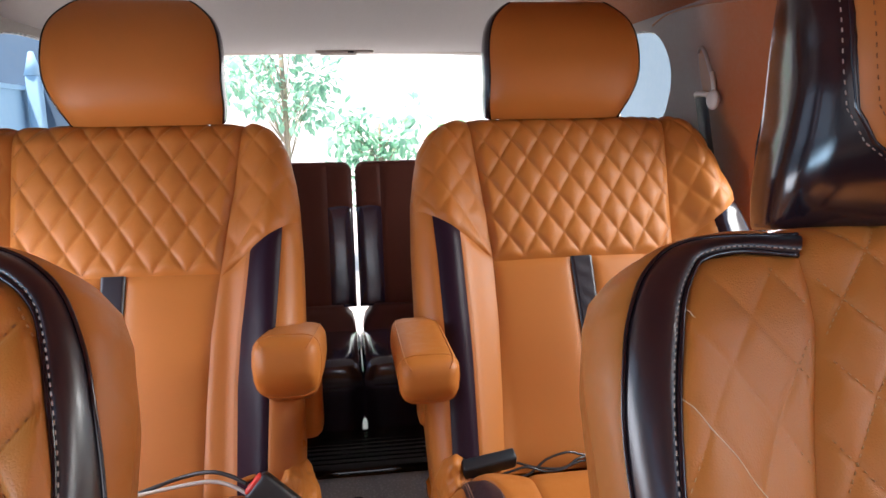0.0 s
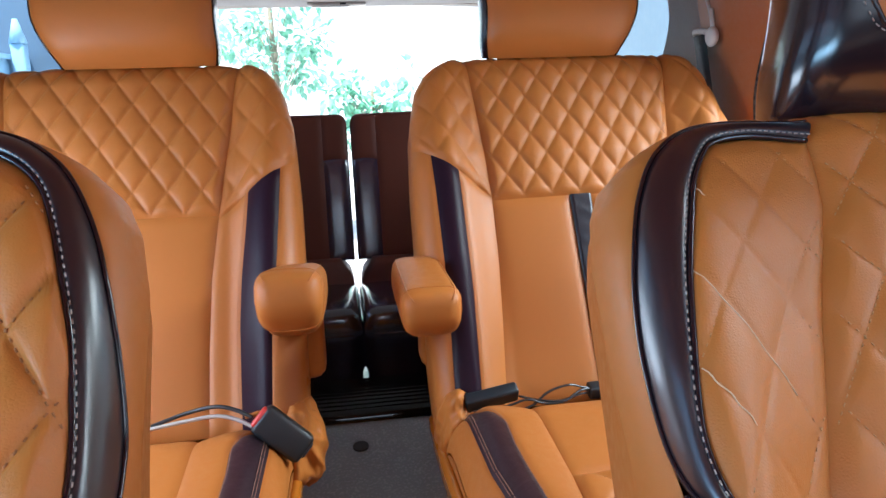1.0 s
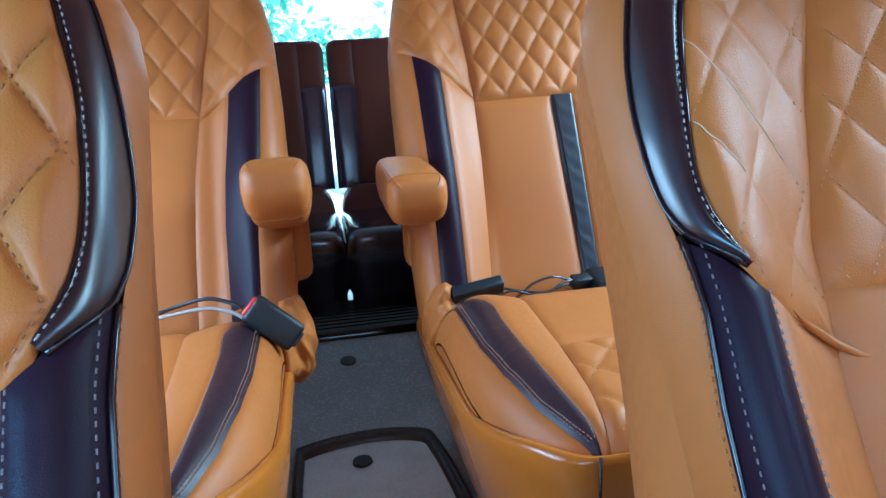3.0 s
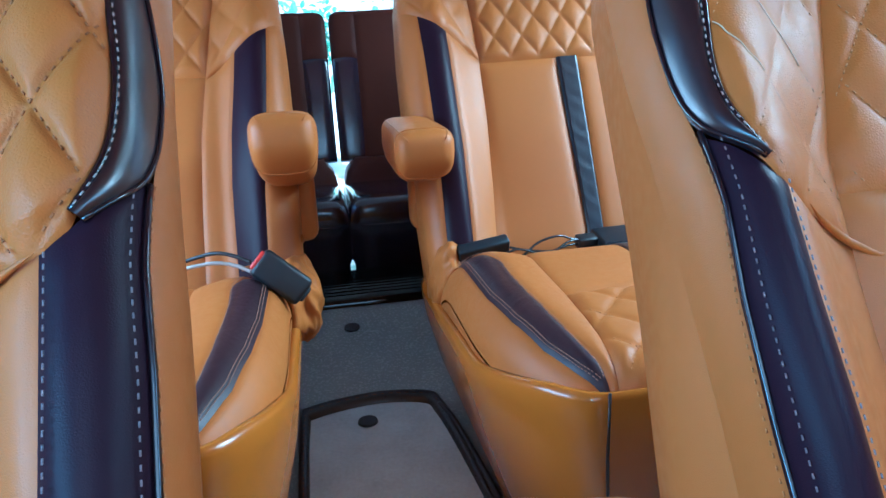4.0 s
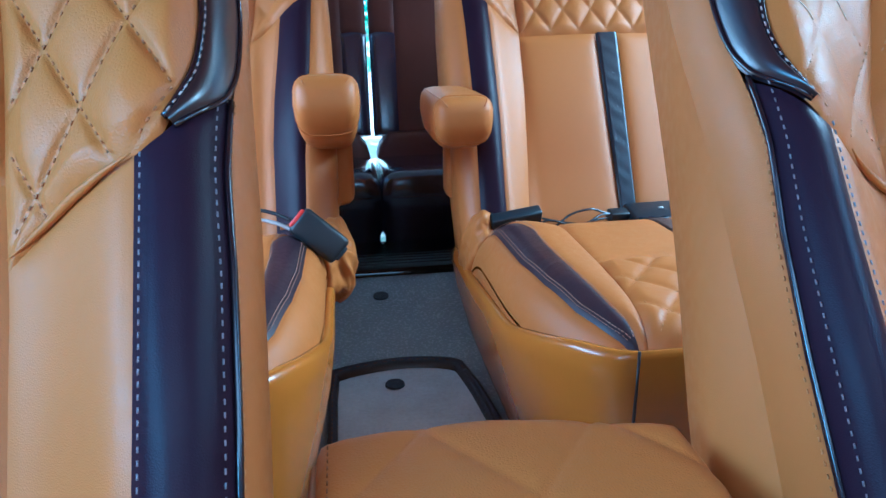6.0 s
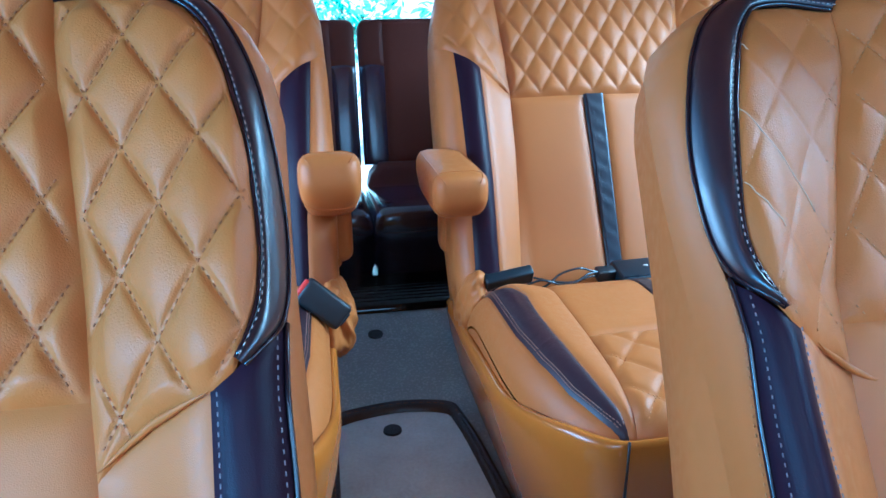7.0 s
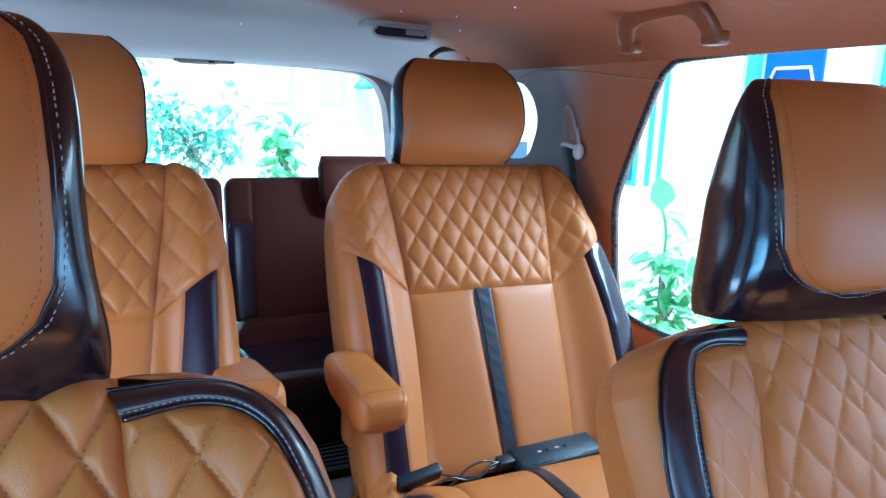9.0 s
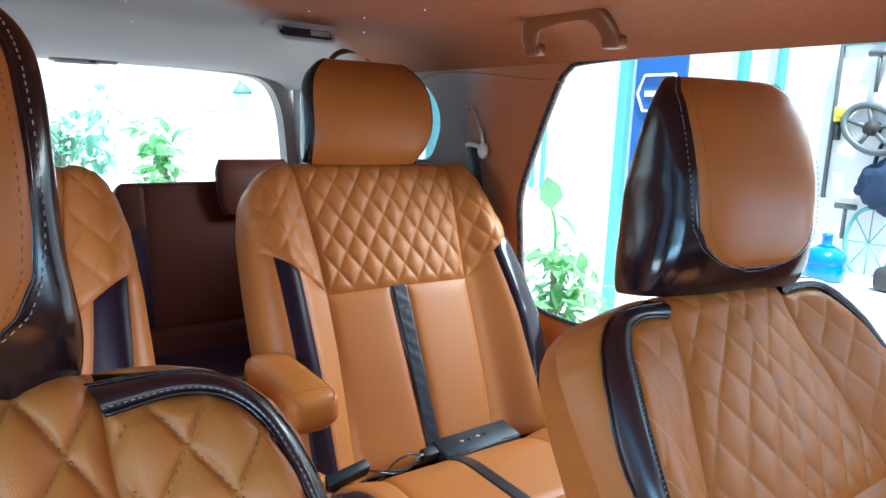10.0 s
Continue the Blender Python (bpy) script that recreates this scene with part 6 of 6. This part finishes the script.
rnd = random.Random(5)
leafy("tree", "broad-leaved young tree in the sunlit yard", "tree", (-0.55, 5.4, -0.55), 2.4,
      [(-0.55 + rnd.uniform(-0.42, 0.42), 5.3 + rnd.uniform(-0.35, 0.35), rnd.uniform(1.0, 1.75), rnd.uniform(0.13, 0.24), 38) for _ in range(26)], 0.085, LEAF_DARK, 1, "yard trees")
leafy("shrub", "loose green shrub in the sunlit yard", "shrub", (0.30, 5.1, -0.55), 1.4,
      [(0.25 + rnd.uniform(-0.40, 0.38), 5.05 + rnd.uniform(-0.25, 0.25), rnd.uniform(0.12, 0.95), rnd.uniform(0.10, 0.19), 26) for _ in range(24)], 0.10, LEAF_DARK, 2, "yard shrubs")
leafy("shrub", "bright green large-leaved shrub in the yard", "shrub", (1.04, 4.9, -0.55), 1.2,
      [(1.04 + rnd.uniform(-0.20, 0.22) * (1.1 - (z - 0.2)), 4.9 + rnd.uniform(-0.15, 0.15), z, 0.10, 14) for z in (0.22, 0.27, 0.33, 0.40, 0.46, 0.52, 0.58, 0.64, 0.70, 0.76)], 0.15, LEAF, 3, "yard shrubs")
leafy("potted_plant", "leafy potted plant beside the shop", "plant", (1.9, 1.12, -0.55), 0.85,
      [(1.9 + rnd.uniform(-0.1, 0.1), 1.10 + rnd.uniform(-0.20, 0.18), rnd.uniform(0.02, 0.36), 0.09, 16) for _ in range(11)], 0.10, LEAF, 4, "potted plants")
bird = thing("large_leaf_plant", (1.9, 1.16, -0.55), "tall stem with one broad upright leaf", "plant", "potted plants")
part("stem", tube(curved_path([(1.9, 1.10, -0.55), (1.9, 1.13, 0.1), (1.9, 1.125, 0.42), (1.9, 1.16, 0.54)], 20), 0.007, 8), LEAF, bird)
part("leaf", leaf_geo((1.9, 1.165, 0.535), (0.0, 0.18, 1), 0.16, 0.13, (1, 0.3, 0)), LEAF, bird)
part("leaf", leaf_geo((1.9, 1.15, 0.53), (0.0, -1, -0.45), 0.19, 0.06, (0.3, 0, 1)), LEAF, bird)
part("leaf", leaf_geo((1.9, 1.15, 0.53), (0.2, -1, 0.1), 0.12, 0.04, (0.3, 0, 1)), LEAF, bird)

house = thing("white_house", (0, 10, -0.55), "long white-painted house across the yard", "building")
part("wall", box_geo(-14, 9, 10, 10.4, -0.55, 5.5), WHITEWASH, house, smooth=False)
part("roof", box_geo(-14.4, 9.4, 9.6, 12, 5.5, 5.75), CONCRETE, house, smooth=False)
for x0, z0 in ((1.75, 0.9), (1.75, 2.2), (2.6, 0.9), (2.6, 2.2)):
    win = part("window", box_geo(x0, x0 + 0.5, 9.97, 10.0, z0, z0 + 0.9), PALE_PANE, house, "pale teal framed window", smooth=False)
    part("pane", box_geo(x0 + 0.05, x0 + 0.45, 9.955, 9.97, z0 + 0.05, z0 + 0.85), PALE_PANE, win, smooth=False)
    part("window_sill", box_geo(x0 - 0.05, x0 + 0.55, 9.90, 10.0, z0 - 0.06, z0), WHITEWASH, win, smooth=False)
# Unseen wall, added to keep daylight from the windscreen opening.
blocker = thing("light_blocker", (0, -4, -0.55), "plain grey garage wall ahead of the car", "wall")
part("wall", box_geo(-4.0, 3.2, -4.2, -4.0, -0.55, 3.4), BLOCKER_GREY, blocker, smooth=False)
block = thing("neighbour_house", (6, 8, -0.55), "blue-grey neighbouring house beyond the shop", "building")
part("wall", box_geo(4.5, 9.0, 7.6, 9.9, -0.55, 4.2), NEIGHBOUR, block, smooth=False)
part("roof", box_geo(4.3, 9.2, 7.4, 9.95, 4.2, 4.4), CONCRETE, block, smooth=False)
for k in range(4):
    frame_part = part("window", box_geo(4.8 + k * 1.1, 5.5 + k * 1.1, 7.57, 7.6, 0.6, 1.9), PALE_PANE, block, "pale framed window", smooth=False)
    part("window_sill", box_geo(4.75 + k * 1.1, 5.55 + k * 1.1, 7.5, 7.6, 0.53, 0.6), WHITEWASH, frame_part, smooth=False)
fence = thing("yard_wall", (-5, 3, -0.55), "low pale blue yard wall beside the car", "wall")
part("wall", box_geo(-4.3, -4.1, -4, 10, -0.55, 1.36), PALE_BLUE, fence, smooth=False)
part("coping", box_geo(-4.36, -4.04, -4, 10, 1.36, 1.42), PALE_BLUE, fence, smooth=False)
barn = thing("blue_house", (-6, 9.5, -0.55), "blue-grey house with a pitched roof behind the wall", "building")
part("wall", box_geo(-9.0, -3.3, 9.2, 9.9, -0.55, 3.0), SHADE_WALL, barn, smooth=False)
part("roof", ([(-9.3, 9.0, 3.0), (-3.0, 9.0, 3.0), (-6.15, 9.0, 5.0), (-9.3, 9.95, 3.0), (-3.0, 9.95, 3.0), (-6.15, 9.95, 5.0)],
              [[0, 1, 2], [3, 5, 4], [0, 3, 4, 1], [1, 4, 5, 2], [2, 5, 3, 0]]), NEIGHBOUR, barn, smooth=False)
post = thing("gate_post", (-3.95, 8.7, -0.55), "pale blue plastered gate post with a tapered cap", "post")
part("shaft", geo_of(rbox((0.16, 0.16, 2.1), (-3.95, 8.7, 0.50), 0.02, 2)), PALE_BLUE, post)
part("cap", tube([(-3.95, 8.7, 1.55), (-3.95, 8.7, 1.85)], [0.11, 0.03], 12), PALE_BLUE, post)
lamp_hood = thing("wall_lamp", (3.36, 9.9, 1.3), "teal enamel hood lamp on the house wall", "lamp")
part("hood", tube([(3.36, 9.86, 1.22), (3.36, 9.86, 1.28), (3.36, 9.86, 1.38)], [0.16, 0.14, 0.05], 18), TEAL_FRAME, lamp_hood)
part("bracket", tube([(3.36, 9.86, 1.37), (3.36, 10.0, 1.42)], 0.02, 8), TEAL_FRAME, lamp_hood)
